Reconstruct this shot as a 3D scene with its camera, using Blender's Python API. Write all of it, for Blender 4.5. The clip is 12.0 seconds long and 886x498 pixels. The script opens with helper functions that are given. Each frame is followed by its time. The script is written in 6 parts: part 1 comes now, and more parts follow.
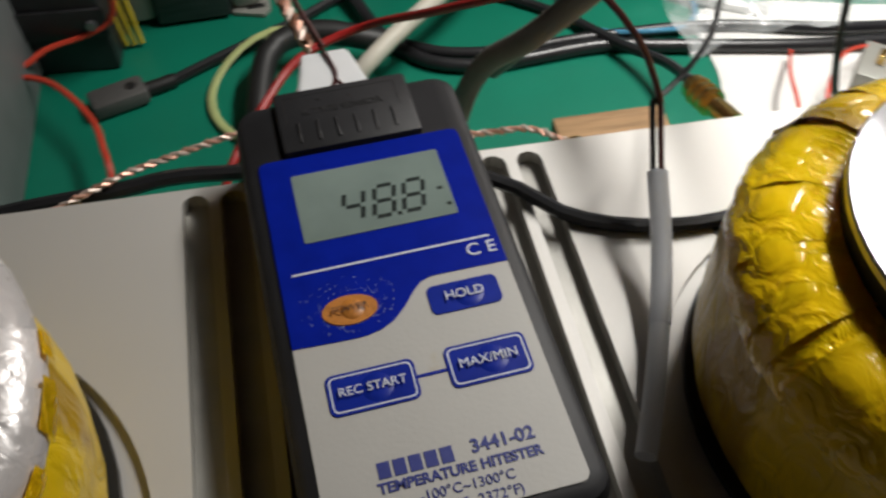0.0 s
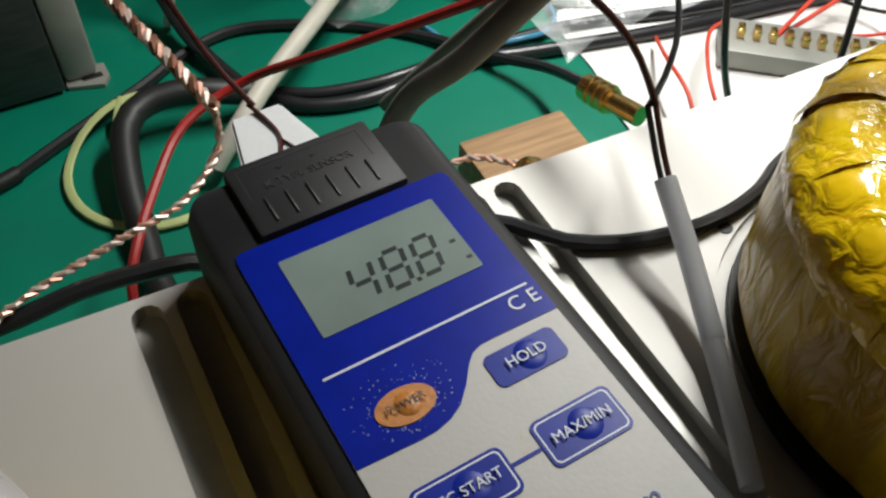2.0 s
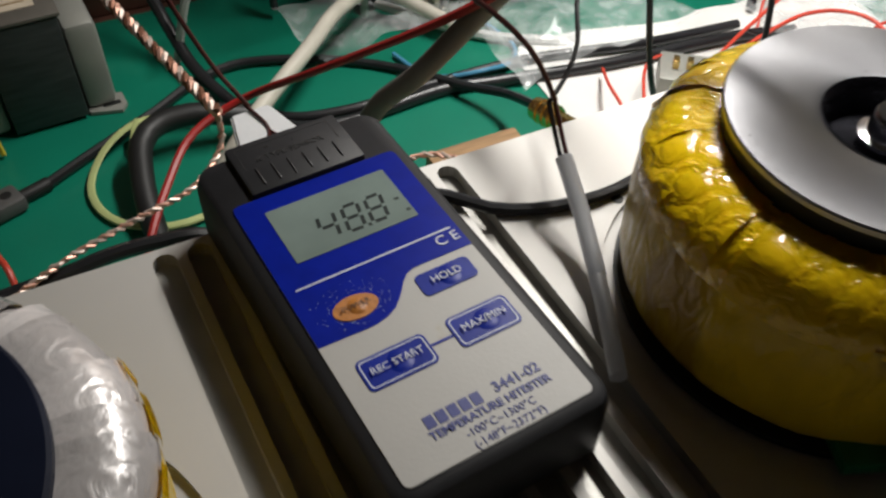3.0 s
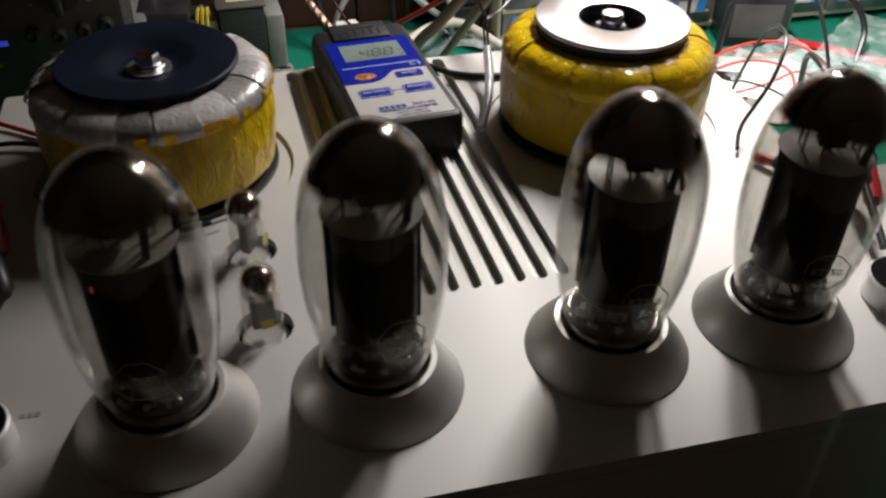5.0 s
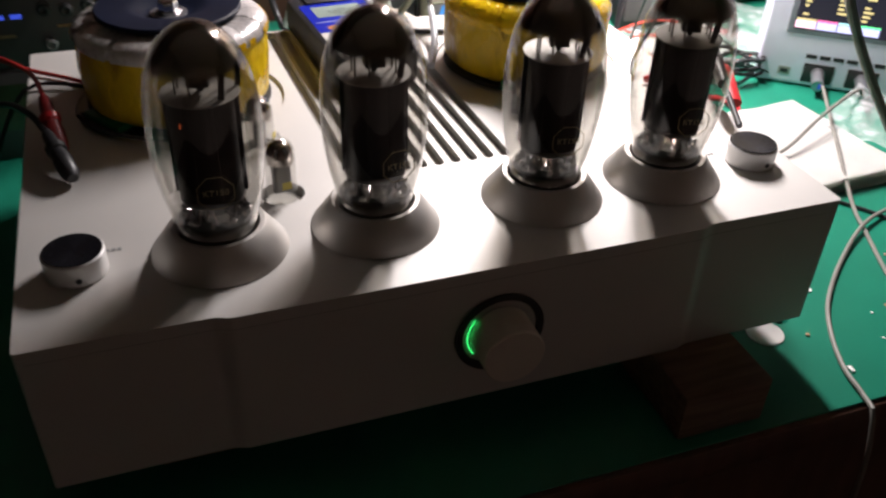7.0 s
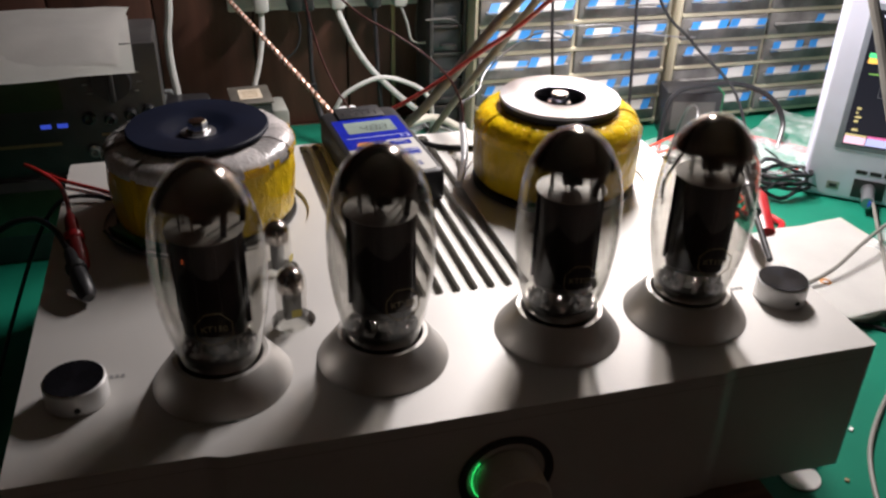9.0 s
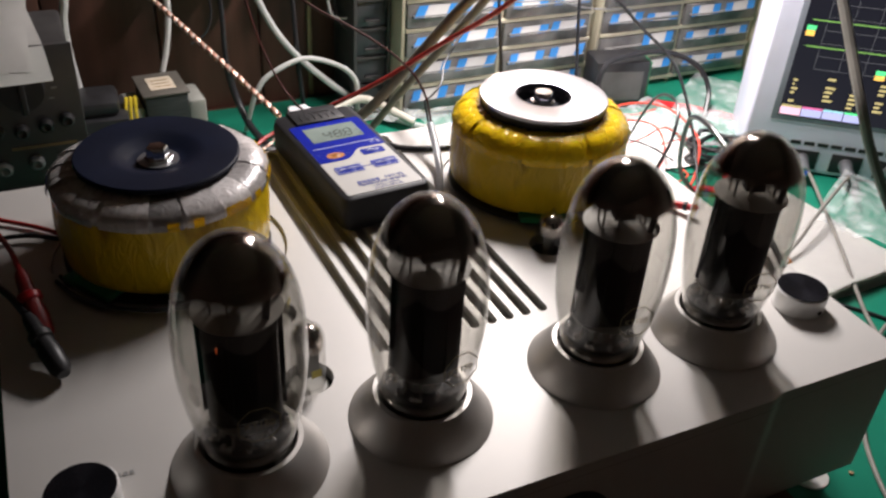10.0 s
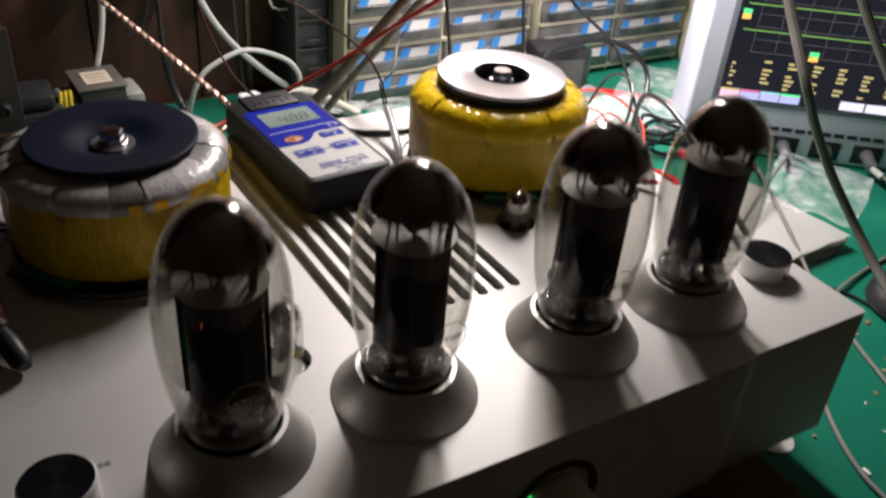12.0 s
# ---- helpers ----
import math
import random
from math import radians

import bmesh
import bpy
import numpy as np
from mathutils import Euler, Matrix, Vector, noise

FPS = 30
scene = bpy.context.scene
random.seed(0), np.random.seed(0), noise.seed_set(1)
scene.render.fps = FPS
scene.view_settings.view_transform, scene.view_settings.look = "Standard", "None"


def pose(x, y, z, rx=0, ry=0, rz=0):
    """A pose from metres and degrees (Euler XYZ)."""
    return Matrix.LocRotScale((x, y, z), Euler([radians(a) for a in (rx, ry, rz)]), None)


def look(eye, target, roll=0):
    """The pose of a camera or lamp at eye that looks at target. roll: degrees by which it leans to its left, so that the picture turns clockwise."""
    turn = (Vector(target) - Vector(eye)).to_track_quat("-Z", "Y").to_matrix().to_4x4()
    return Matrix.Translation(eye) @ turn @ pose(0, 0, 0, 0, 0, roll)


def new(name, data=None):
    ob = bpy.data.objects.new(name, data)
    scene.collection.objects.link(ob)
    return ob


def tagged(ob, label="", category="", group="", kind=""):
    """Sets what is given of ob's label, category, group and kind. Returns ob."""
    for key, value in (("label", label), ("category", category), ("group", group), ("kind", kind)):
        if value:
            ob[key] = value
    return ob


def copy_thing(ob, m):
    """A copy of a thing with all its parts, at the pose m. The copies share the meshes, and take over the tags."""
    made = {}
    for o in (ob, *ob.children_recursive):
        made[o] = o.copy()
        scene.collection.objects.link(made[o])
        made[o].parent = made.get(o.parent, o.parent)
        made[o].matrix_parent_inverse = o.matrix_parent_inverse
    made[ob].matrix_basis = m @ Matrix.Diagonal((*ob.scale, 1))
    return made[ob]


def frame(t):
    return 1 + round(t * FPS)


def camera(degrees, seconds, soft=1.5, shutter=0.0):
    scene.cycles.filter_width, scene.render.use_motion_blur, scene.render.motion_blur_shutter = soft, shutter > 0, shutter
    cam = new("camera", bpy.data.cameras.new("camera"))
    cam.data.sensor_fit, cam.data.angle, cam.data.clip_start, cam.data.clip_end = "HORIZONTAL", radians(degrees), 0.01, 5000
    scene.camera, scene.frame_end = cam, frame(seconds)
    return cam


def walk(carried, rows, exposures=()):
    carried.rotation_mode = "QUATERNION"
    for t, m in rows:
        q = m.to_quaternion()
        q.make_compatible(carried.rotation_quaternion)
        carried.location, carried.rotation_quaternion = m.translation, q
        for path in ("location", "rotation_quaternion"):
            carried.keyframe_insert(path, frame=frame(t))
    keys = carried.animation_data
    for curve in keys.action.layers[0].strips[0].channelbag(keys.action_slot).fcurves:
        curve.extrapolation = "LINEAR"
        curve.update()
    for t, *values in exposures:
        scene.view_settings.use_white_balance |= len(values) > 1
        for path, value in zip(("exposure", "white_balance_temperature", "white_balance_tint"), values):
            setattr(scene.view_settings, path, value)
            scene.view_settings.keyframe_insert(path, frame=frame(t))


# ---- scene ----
cam = camera(53.8, 12.0, soft=2.4, shutter=0.4)

PATH = [
    (0, (-0.009, 0.126, 0.204), (0.203, 1.328, -1.381), -0.3),
    (0.5, (-0.031, 0.133, 0.197), (0.512, 1.248, -1.372), 4.5),
    (1, (-0.042, 0.157, 0.182), (0.551, 1.276, -1.365), 3.0),
    (1.5, (-0.044, 0.167, 0.183), (0.563, 1.284, -1.36), 2.9),
    (2, (-0.048, 0.165, 0.185), (0.56, 1.285, -1.356), 2.7),
    (2.5, (-0.053, 0.148, 0.201), (0.561, 1.277, -1.332), 2.7),
    (2.7, (-0.058, 0.131, 0.207), (0.579, 1.274, -1.306), 3.0),
    (4.3, (-0.068, -0.136, 0.276), (0.371, 1.366, -0.969), -0.1),
    (4.5, (-0.068, -0.187, 0.281), (0.312, 1.301, -1.0), 0.3),
    (5, (-0.086, -0.256, 0.286), (0.303, 1.266, -0.952), 1.1),
    (5.5, (-0.152, -0.249, 0.302), (0.463, 1.168, -0.968), 4.5),
    (6, (-0.199, -0.261, 0.303), (0.709, 0.96, -0.996), 9.1),
    (6.5, (-0.208, -0.324, 0.273), (0.697, 0.969, -0.956), 7.6),
    (7, (-0.161, -0.406, 0.287), (0.418, 1.117, -0.872), 2.3),
    (7.5, (-0.124, -0.455, 0.303), (0.353, 1.163, -0.772), -0.8),
    (7.7, (-0.103, -0.445, 0.323), (0.32, 1.187, -0.753), -1.6),
    (9.3, (-0.144, -0.355, 0.307), (0.349, 1.303, -0.696), 2.1),
    (9.5, (-0.166, -0.325, 0.319), (0.383, 1.278, -0.744), 1.7),
    (10, (-0.192, -0.29, 0.327), (0.562, 1.19, -0.787), 3.8),
    (10.5, (-0.213, -0.272, 0.322), (0.609, 1.196, -0.759), 5.1),
    (11, (-0.203, -0.272, 0.329), (0.633, 1.186, -0.755), 4.7),
    (11.5, (-0.205, -0.261, 0.329), (0.668, 1.177, -0.754), 5.7),
    (12, (-0.216, -0.281, 0.306), (0.688, 1.13, -0.785), 4.9),
]
EXPOSURE = [(0.0, -0.42, 6250, 9), (0.5, -0.45, 6300, 9), (1.0, 0.08, 6200, 7), (1.5, 0.08, 6200, 7), (2.0, -0.28, 6100, 6), (2.5, -0.50, 6250, 9), (2.7, -0.52, 6250, 9), (4.5, 0.06, 6250, 13), (5.5, 0.18, 6200, 13), (6.0, 0.48, 6200, 14), (6.5, 1.07, 6200, 20), (7.0, 1.17, 6250, 19), (7.7, 1.22, 6250, 18), (9.5, 0.55, 6250, 17), (10.0, 0.60, 6250, 17), (11.0, 0.60, 6250, 17), (12.0, 0.46, 6250, 17)]
walk(cam, [(t, look(e, g, r)) for t, e, g, r in PATH], EXPOSURE)

# ---------------------------------------------------------------- light
world = bpy.data.worlds.new("world")
scene.world = world
world.use_nodes = True
world.node_tree.nodes["Background"].inputs[0].default_value = (0.9, 0.75, 0.6, 1)
world.node_tree.nodes["Background"].inputs[1].default_value = 0.018

LAMP = (0.305, 0.495, 0.41)
lamp = new("bench_lamp_light", bpy.data.lights.new("bench_lamp_light", "AREA"))
lamp.data.shape, lamp.data.size, lamp.data.size_y, lamp.data.energy = "RECTANGLE", 0.34, 0.045, 6.5
lamp.data.color = (1.0, 0.94, 0.86)
lamp.matrix_world = look(LAMP, (0.375, 0.475, 0.0))


# ---------------------------------------------------------------- materials
def pbr(name, color, rough=0.5, metal=0.0, var=0.12, scale=60.0, bump=0.15, bscale=600.0, coat=0.0, trans=0.0, stain_or_shade=None, stain_or_shade_at=0.62,
        stretch=(1, 1, 1), sub=0.0, bdist=0.0004, spec=0.5, each=0.0):
    m = bpy.data.materials.new(name)
    m.use_nodes = True
    n, l = m.node_tree.nodes, m.node_tree.links
    b = n["Principled BSDF"]
    tc = n.new("ShaderNodeTexCoord")
    mp = n.new("ShaderNodeMapping")
    mp.inputs["Scale"].default_value = stretch
    l.new(tc.outputs["Object"], mp.inputs["Vector"])
    n1 = n.new("ShaderNodeTexNoise")
    n1.inputs["Scale"].default_value, n1.inputs["Detail"].default_value = scale, 5
    n2 = n.new("ShaderNodeTexNoise")
    n2.inputs["Scale"].default_value, n2.inputs["Detail"].default_value = bscale, 3
    for k in (n1, n2):
        l.new(mp.outputs[0], k.inputs["Vector"])
    rmp = n.new("ShaderNodeValToRGB")
    rmp.color_ramp.elements[0].position, rmp.color_ramp.elements[1].position = 0.3, 0.7
    rmp.color_ramp.elements[0].color = (*[max(0, c * (1 - var)) for c in color], 1)
    rmp.color_ramp.elements[1].color = (*[min(1, c * (1 + var)) for c in color], 1)
    if stain_or_shade:
        e = rmp.color_ramp.elements.new(stain_or_shade_at)
        e.color = (*color, 1)
        rmp.color_ramp.elements[2].color = (*stain_or_shade, 1)
        rmp.color_ramp.elements[2].position = min(1, stain_or_shade_at + 0.1)
    l.new(n1.outputs["Fac"], rmp.inputs[0])
    if each:
        oi = n.new("ShaderNodeObjectInfo")
        er = n.new("ShaderNodeMapRange")
        er.inputs["To Min"].default_value, er.inputs["To Max"].default_value = 1 - each, 1 + each
        l.new(oi.outputs["Random"], er.inputs["Value"])
        mx = n.new("ShaderNodeVectorMath")
        mx.operation = "SCALE"
        l.new(rmp.outputs[0], mx.inputs[0])
        l.new(er.outputs[0], mx.inputs["Scale"])
        l.new(mx.outputs[0], b.inputs["Base Color"])
    else:
        l.new(rmp.outputs[0], b.inputs["Base Color"])
    b.inputs["Specular IOR Level"].default_value = spec
    mr = n.new("ShaderNodeMapRange")
    mr.inputs["To Min"].default_value, mr.inputs["To Max"].default_value = max(0.02, rough * 0.82), min(1, rough * 1.18)
    l.new(n2.outputs["Fac"], mr.inputs["Value"])
    l.new(mr.outputs[0], b.inputs["Roughness"])
    b.inputs["Metallic"].default_value = metal
    b.inputs["Coat Weight"].default_value = coat
    b.inputs["Coat Roughness"].default_value = 0.08
    b.inputs["Transmission Weight"].default_value = trans
    if sub:
        b.inputs["Subsurface Weight"].default_value = sub
        b.inputs["Subsurface Radius"].default_value = (0.004, 0.0038, 0.0035)
        b.inputs["Subsurface Scale"].default_value = 1.0
    if bump:
        bp = n.new("ShaderNodeBump")
        bp.inputs["Strength"].default_value, bp.inputs["Distance"].default_value = bump, bdist
        l.new(n2.outputs["Fac"], bp.inputs["Height"])
        l.new(bp.outputs[0], b.inputs["Normal"])
    return m


def glow(name, color, strength):
    m = bpy.data.materials.new(name)
    m.use_nodes = True
    b = m.node_tree.nodes["Principled BSDF"]
    b.inputs["Base Color"].default_value = (*[c * 0.3 for c in color], 1)
    b.inputs["Emission Color"].default_value = (*color, 1)
    b.inputs["Emission Strength"].default_value = strength
    b.inputs["Specular IOR Level"].default_value, b.inputs["Roughness"].default_value = 0.12, 0.2
    return m


def clear_glass(name, tint=(1, 1, 1), rough=0.0, ior=1.47):
    m = bpy.data.materials.new(name)
    m.use_nodes = True
    b = m.node_tree.nodes["Principled BSDF"]
    b.inputs["Base Color"].default_value = (*tint, 1)
    b.inputs["Roughness"].default_value = rough
    b.inputs["Transmission Weight"].default_value = 1
    b.inputs["IOR"].default_value = ior
    return m


def thin_glass(name, tint):
    """Thin-walled glass: straight-through light, a little absorbed, with mirror gloss by angle."""
    m = bpy.data.materials.new(name)
    m.use_nodes = True
    n, l = m.node_tree.nodes, m.node_tree.links
    tr = n.new("ShaderNodeBsdfTransparent")
    tr.inputs[0].default_value = (*tint, 1)
    gl = n.new("ShaderNodeBsdfGlossy")
    gl.inputs["Roughness"].default_value = 0.015
    lw = n.new("ShaderNodeLayerWeight")
    lw.inputs["Blend"].default_value = 0.5
    pw = n.new("ShaderNodeMath")
    pw.operation = "POWER"
    pw.inputs[1].default_value = 4.5
    l.new(lw.outputs["Facing"], pw.inputs[0])
    fr = n.new("ShaderNodeMapRange")
    fr.inputs["To Min"].default_value, fr.inputs["To Max"].default_value = 0.085, 0.80
    l.new(pw.outputs[0], fr.inputs["Value"])
    mix = n.new("ShaderNodeMixShader")
    l.new(fr.outputs[0], mix.inputs[0])
    l.new(tr.outputs[0], mix.inputs[1])
    l.new(gl.outputs[0], mix.inputs[2])
    l.new(mix.outputs[0], n["Material Output"].inputs[0])
    return m


def film(name, tint, cover, rough, bscale=120.0):
    """Thin plastic film: part see-through, part glossy."""
    m = bpy.data.materials.new(name)
    m.use_nodes = True
    n, l = m.node_tree.nodes, m.node_tree.links
    b = n["Principled BSDF"]
    b.inputs["Base Color"].default_value = (*tint, 1)
    b.inputs["Roughness"].default_value = rough
    b.inputs["Specular IOR Level"].default_value = 0.8
    tr = n.new("ShaderNodeBsdfTransparent")
    mix = n.new("ShaderNodeMixShader")
    tc = n.new("ShaderNodeTexCoord")
    nz = n.new("ShaderNodeTexNoise")
    nz.inputs["Scale"].default_value, nz.inputs["Detail"].default_value = bscale, 4
    l.new(tc.outputs["Object"], nz.inputs["Vector"])
    mr = n.new("ShaderNodeMapRange")
    mr.inputs["From Min"].default_value, mr.inputs["From Max"].default_value = 0.35, 0.7
    mr.inputs["To Min"].default_value, mr.inputs["To Max"].default_value = cover * 0.4, min(1, cover * 1.6)
    l.new(nz.outputs["Fac"], mr.inputs["Value"])
    bp = n.new("ShaderNodeBump")
    bp.inputs["Strength"].default_value, bp.inputs["Distance"].default_value = 0.8, 0.003
    l.new(nz.outputs["Fac"], bp.inputs["Height"])
    l.new(bp.outputs[0], b.inputs["Normal"])
    l.new(mr.outputs[0], mix.inputs[0])
    l.new(tr.outputs[0], mix.inputs[1])
    l.new(b.outputs[0], mix.inputs[2])
    l.new(mix.outputs[0], n["Material Output"].inputs[0])
    return m


def getter_mat(name, tone):
    """Dark mirror coating that thins out towards its lower rim."""
    m = bpy.data.materials.new(name)
    m.use_nodes = True
    n, l = m.node_tree.nodes, m.node_tree.links
    b = n["Principled BSDF"]
    b.inputs["Base Color"].default_value = (tone, tone * 0.92, tone * 0.86, 1)
    b.inputs["Metallic"].default_value, b.inputs["Roughness"].default_value = 1, 0.15
    tc = n.new("ShaderNodeTexCoord")
    sp = n.new("ShaderNodeSeparateXYZ")
    l.new(tc.outputs["Generated"], sp.inputs[0])
    nz = n.new("ShaderNodeTexNoise")
    nz.inputs["Scale"].default_value = 3.0
    l.new(tc.outputs["Generated"], nz.inputs["Vector"])
    ad = n.new("ShaderNodeMath")
    ad.operation = "MULTIPLY_ADD"
    ad.inputs[1].default_value = 0.22
    l.new(nz.outputs["Fac"], ad.inputs[0])
    l.new(sp.outputs[2], ad.inputs[2])
    mr = n.new("ShaderNodeMapRange")
    mr.inputs["From Min"].default_value, mr.inputs["From Max"].default_value = 0.14, 0.36
    l.new(ad.outputs[0], mr.inputs["Value"])
    l.new(mr.outputs[0], b.inputs["Alpha"])
    return m


def milky(name, color):
    """Thin milky plastic: scatters light back and lets as much through."""
    m = bpy.data.materials.new(name)
    m.use_nodes = True
    n, l = m.node_tree.nodes, m.node_tree.links
    nz = n.new("ShaderNodeTexNoise")
    nz.inputs["Scale"].default_value = 180
    cr = n.new("ShaderNodeValToRGB")
    cr.color_ramp.elements[0].color = (*[c * 0.9 for c in color], 1)
    cr.color_ramp.elements[1].color = (*color, 1)
    l.new(nz.outputs["Fac"], cr.inputs[0])
    df, tl, gl = n.new("ShaderNodeBsdfDiffuse"), n.new("ShaderNodeBsdfTranslucent"), n.new("ShaderNodeBsdfGlossy")
    gl.inputs["Roughness"].default_value = 0.25
    l.new(cr.outputs[0], df.inputs[0])
    l.new(cr.outputs[0], tl.inputs[0])
    m1, m2 = n.new("ShaderNodeMixShader"), n.new("ShaderNodeMixShader")
    m1.inputs[0].default_value, m2.inputs[0].default_value = 0.62, 0.12
    l.new(df.outputs[0], m1.inputs[1])
    l.new(tl.outputs[0], m1.inputs[2])
    l.new(m1.outputs[0], m2.inputs[1])
    l.new(gl.outputs[0], m2.inputs[2])
    l.new(m2.outputs[0], n["Material Output"].inputs[0])
    return m


ALU = pbr("sandblasted_aluminium", (0.60, 0.585, 0.56), 0.58, 0.4, 0.04, 8, 0.25, 2500, bdist=0.0001)
ALU_DARK = pbr("sandblasted_aluminium_collar", (0.58, 0.56, 0.53), 0.48, 0.7, 0.04, 20, 0.25, 2500, bdist=0.0001)
MILLED = pbr("milled_slot_edge", (0.44, 0.43, 0.40), 0.42, 0.4, 0.08, 80, 0.1, 900)
INSIDE = pbr("dark_interior", (0.05, 0.05, 0.045), 0.8, 0, 0.3, 30)
MATGREEN = pbr("green_rubber_mat", (0.006, 0.20, 0.122), 0.45, 0, 0.16, 14, 0.25, 900, stain_or_shade=(0.02, 0.24, 0.15), stain_or_shade_at=0.66)
WOODDARK = pbr("dark_stained_board", (0.095, 0.040, 0.026), 0.6, 0, 0.3, 9, 0.3, 120, stretch=(6, 6, 0.6))
WOODPALE = pbr("raw_timber", (0.36, 0.22, 0.11), 0.65, 0, 0.35, 40, 0.4, 300, stretch=(0.5, 6, 6))
BLOCKWOOD = pbr("old_timber", (0.16, 0.10, 0.065), 0.75, 0, 0.3, 40, 0.4, 300, stretch=(0.5, 4, 6))
FLOORBROWN = pbr("brown_floor", (0.10, 0.06, 0.045), 0.6, 0, 0.3, 6, 0.2, 60)
WALLBOUNCE = pbr("bounce_plaster", (0.53, 0.435, 0.38), 0.8, 0, 0.15, 3, 0.3, 80)
BLACKPL = pbr("black_plastic", (0.022, 0.022, 0.024), 0.42, 0, 0.25, 80, 0.25, 1800, bdist=0.0001)
METERGREY = pbr("charcoal_abs", (0.020, 0.020, 0.022), 0.5, 0, 0.15, 90, 0.35, 2600, bdist=0.00012, spec=0.3)
PANELWHITE = pbr("printed_panel", (0.44, 0.43, 0.405), 0.5, 0, 0.04, 60, 0.1, 900, stain_or_shade=(0.40, 0.33, 0.20), stain_or_shade_at=0.67)
PANELBLUE = pbr("blue_print", (0.003, 0.013, 0.27), 0.32, 0, 0.1, 160, 0.02, 1500, spec=0.12)
KEYBLUE = pbr("blue_key_print", (0.006, 0.020, 0.26), 0.34, 0, 0.12, 160, 0.02, 900, spec=0.2)
INKWHITE = pbr("white_ink", (0.62, 0.65, 0.72), 0.5, 0, 0.05)
CHIP = pbr("bare_plastic_chip", (0.30, 0.36, 0.48), 0.5, 0, 0.3, 900)
INKBLUE = pbr("blue_ink", (0.02, 0.03, 0.20), 0.5, 0, 0.1)
ORANGE = pbr("worn_orange_key", (0.52, 0.20, 0.035), 0.4, 0, 0.3, 500, 0.2, 900, stain_or_shade=(0.12, 0.06, 0.03), stain_or_shade_at=0.6)
LCD = pbr("lcd_grey", (0.185, 0.235, 0.215), 0.25, 0, 0.12, 45, 0.02, 500, spec=0.3)
LCDINK = pbr("lcd_segment", (0.022, 0.028, 0.027), 0.35, 0, 0.05, spec=0.2)
KNOBTOP = pbr("spun_black_top", (0.035, 0.035, 0.045), 0.26, 0.8, 0.2, 30, 0.05, 900)
SATIN = pbr("satin_silver", (0.80, 0.80, 0.79), 0.35, 0.25, 0.03, 60, 0.03, 900)
KNOBGREY = pbr("grey_anodised", (0.74, 0.68, 0.60), 0.45, 0.1, 0.05, 40, 0.1, 1500)
CHROME = pbr("chrome", (0.75, 0.75, 0.75), 0.14, 1.0, 0.06, 60, 0.03, 900)
STEEL = pbr("brushed_steel", (0.34, 0.34, 0.36), 0.32, 0.75, 0.10, 40, 0.1, 800)
GUN = pbr("gunmetal_base", (0.34, 0.33, 0.31), 0.2, 1.0, 0.1, 60, 0.05, 900)
NAVY = pbr("navy_rubber", (0.007, 0.010, 0.024), 0.5, 0, 0.2, 40, 0.25, 1600, bdist=0.0001, spec=0.14)
RUBBER = pbr("black_rubber", (0.015, 0.015, 0.015), 0.5, 0, 0.2, 40, 0.2, 900)
# Light painted in: brown fold shade on the side copy, brighter top copy.
YELLOW = pbr("yellow_tape", (0.74, 0.50, 0.006), 0.36, 0.0, 0.25, 38, 0.5, 130, spec=0.2, coat=0.35, stain_or_shade=(0.42, 0.25, 0.008), stain_or_shade_at=0.54, stretch=(1, 1, 0.45), bdist=0.004)
YELLOWLIT = pbr("yellow_tape_lit", (0.95, 0.62, 0.004), 0.22, 0.0, 0.14, 80, 0.9, 90, coat=0.6, stain_or_shade=(0.70, 0.40, 0.006), stain_or_shade_at=0.61, bdist=0.0026, each=0.16, spec=0.3, sub=0.3)
SILVERTAPE = pbr("grey_film_tape", (0.58, 0.55, 0.54), 0.28, 0.1, 0.2, 60, 0.5, 120, coat=0.3, stain_or_shade=(0.36, 0.33, 0.31), stain_or_shade_at=0.62, bdist=0.0014, each=0.45)
for m_ in (YELLOW, YELLOWLIT, SILVERTAPE):
    # crinkled film: folded relief that the clear top layer follows too
    nodes_ = m_.node_tree.nodes
    for k_ in nodes_:
        if k_.bl_idname == "ShaderNodeTexNoise" and k_.inputs["Scale"].default_value >= 90:
            k_.inputs["Distortion"].default_value = 1.1
    m_.node_tree.links.new(nodes_["Bump"].outputs[0], nodes_["Principled BSDF"].inputs["Coat Normal"])
GREENPCB = pbr("green_board", (0.01, 0.16, 0.06), 0.3, 0, 0.2, 90)
ANODE = pbr("carbonised_anode", (0.013, 0.013, 0.016), 0.45, 0, 0.2, 60, 0.2, 900, spec=0.35)
SPUNSTEEL = pbr("spun_steel_disc", (0.40, 0.40, 0.42), 0.30, 0.85, 0.06, 40, 0.05, 900)
for m_ in (SPUNSTEEL, KNOBTOP):
    # turned finish: the gloss stretches across the rings left by the lathe
    tg = m_.node_tree.nodes.new("ShaderNodeTangent")
    tg.direction_type, tg.axis = "RADIAL", "Z"
    pb_ = m_.node_tree.nodes["Principled BSDF"]
    pb_.inputs["Anisotropic"].default_value = 0.5
    m_.node_tree.links.new(tg.outputs[0], pb_.inputs["Tangent"])
GREYMICA = pbr("smoked_mica", (0.22, 0.21, 0.20), 0.4, 0, 0.15, 90)
MICA = pbr("mica_white", (0.50, 0.48, 0.44), 0.45, 0, 0.08, 90)
WIREMETAL = pbr("nickel_wire", (0.35, 0.33, 0.30), 0.35, 1.0, 0.1)
GLASS = thin_glass("tube_glass", (0.875, 0.87, 0.855))
HEATER = glow("heater_glow", (1.0, 0.18, 0.05), 0.11)
GETTER = getter_mat("getter_mirror", 0.30)
SILVERED = getter_mat("silvered_tip", 0.62)
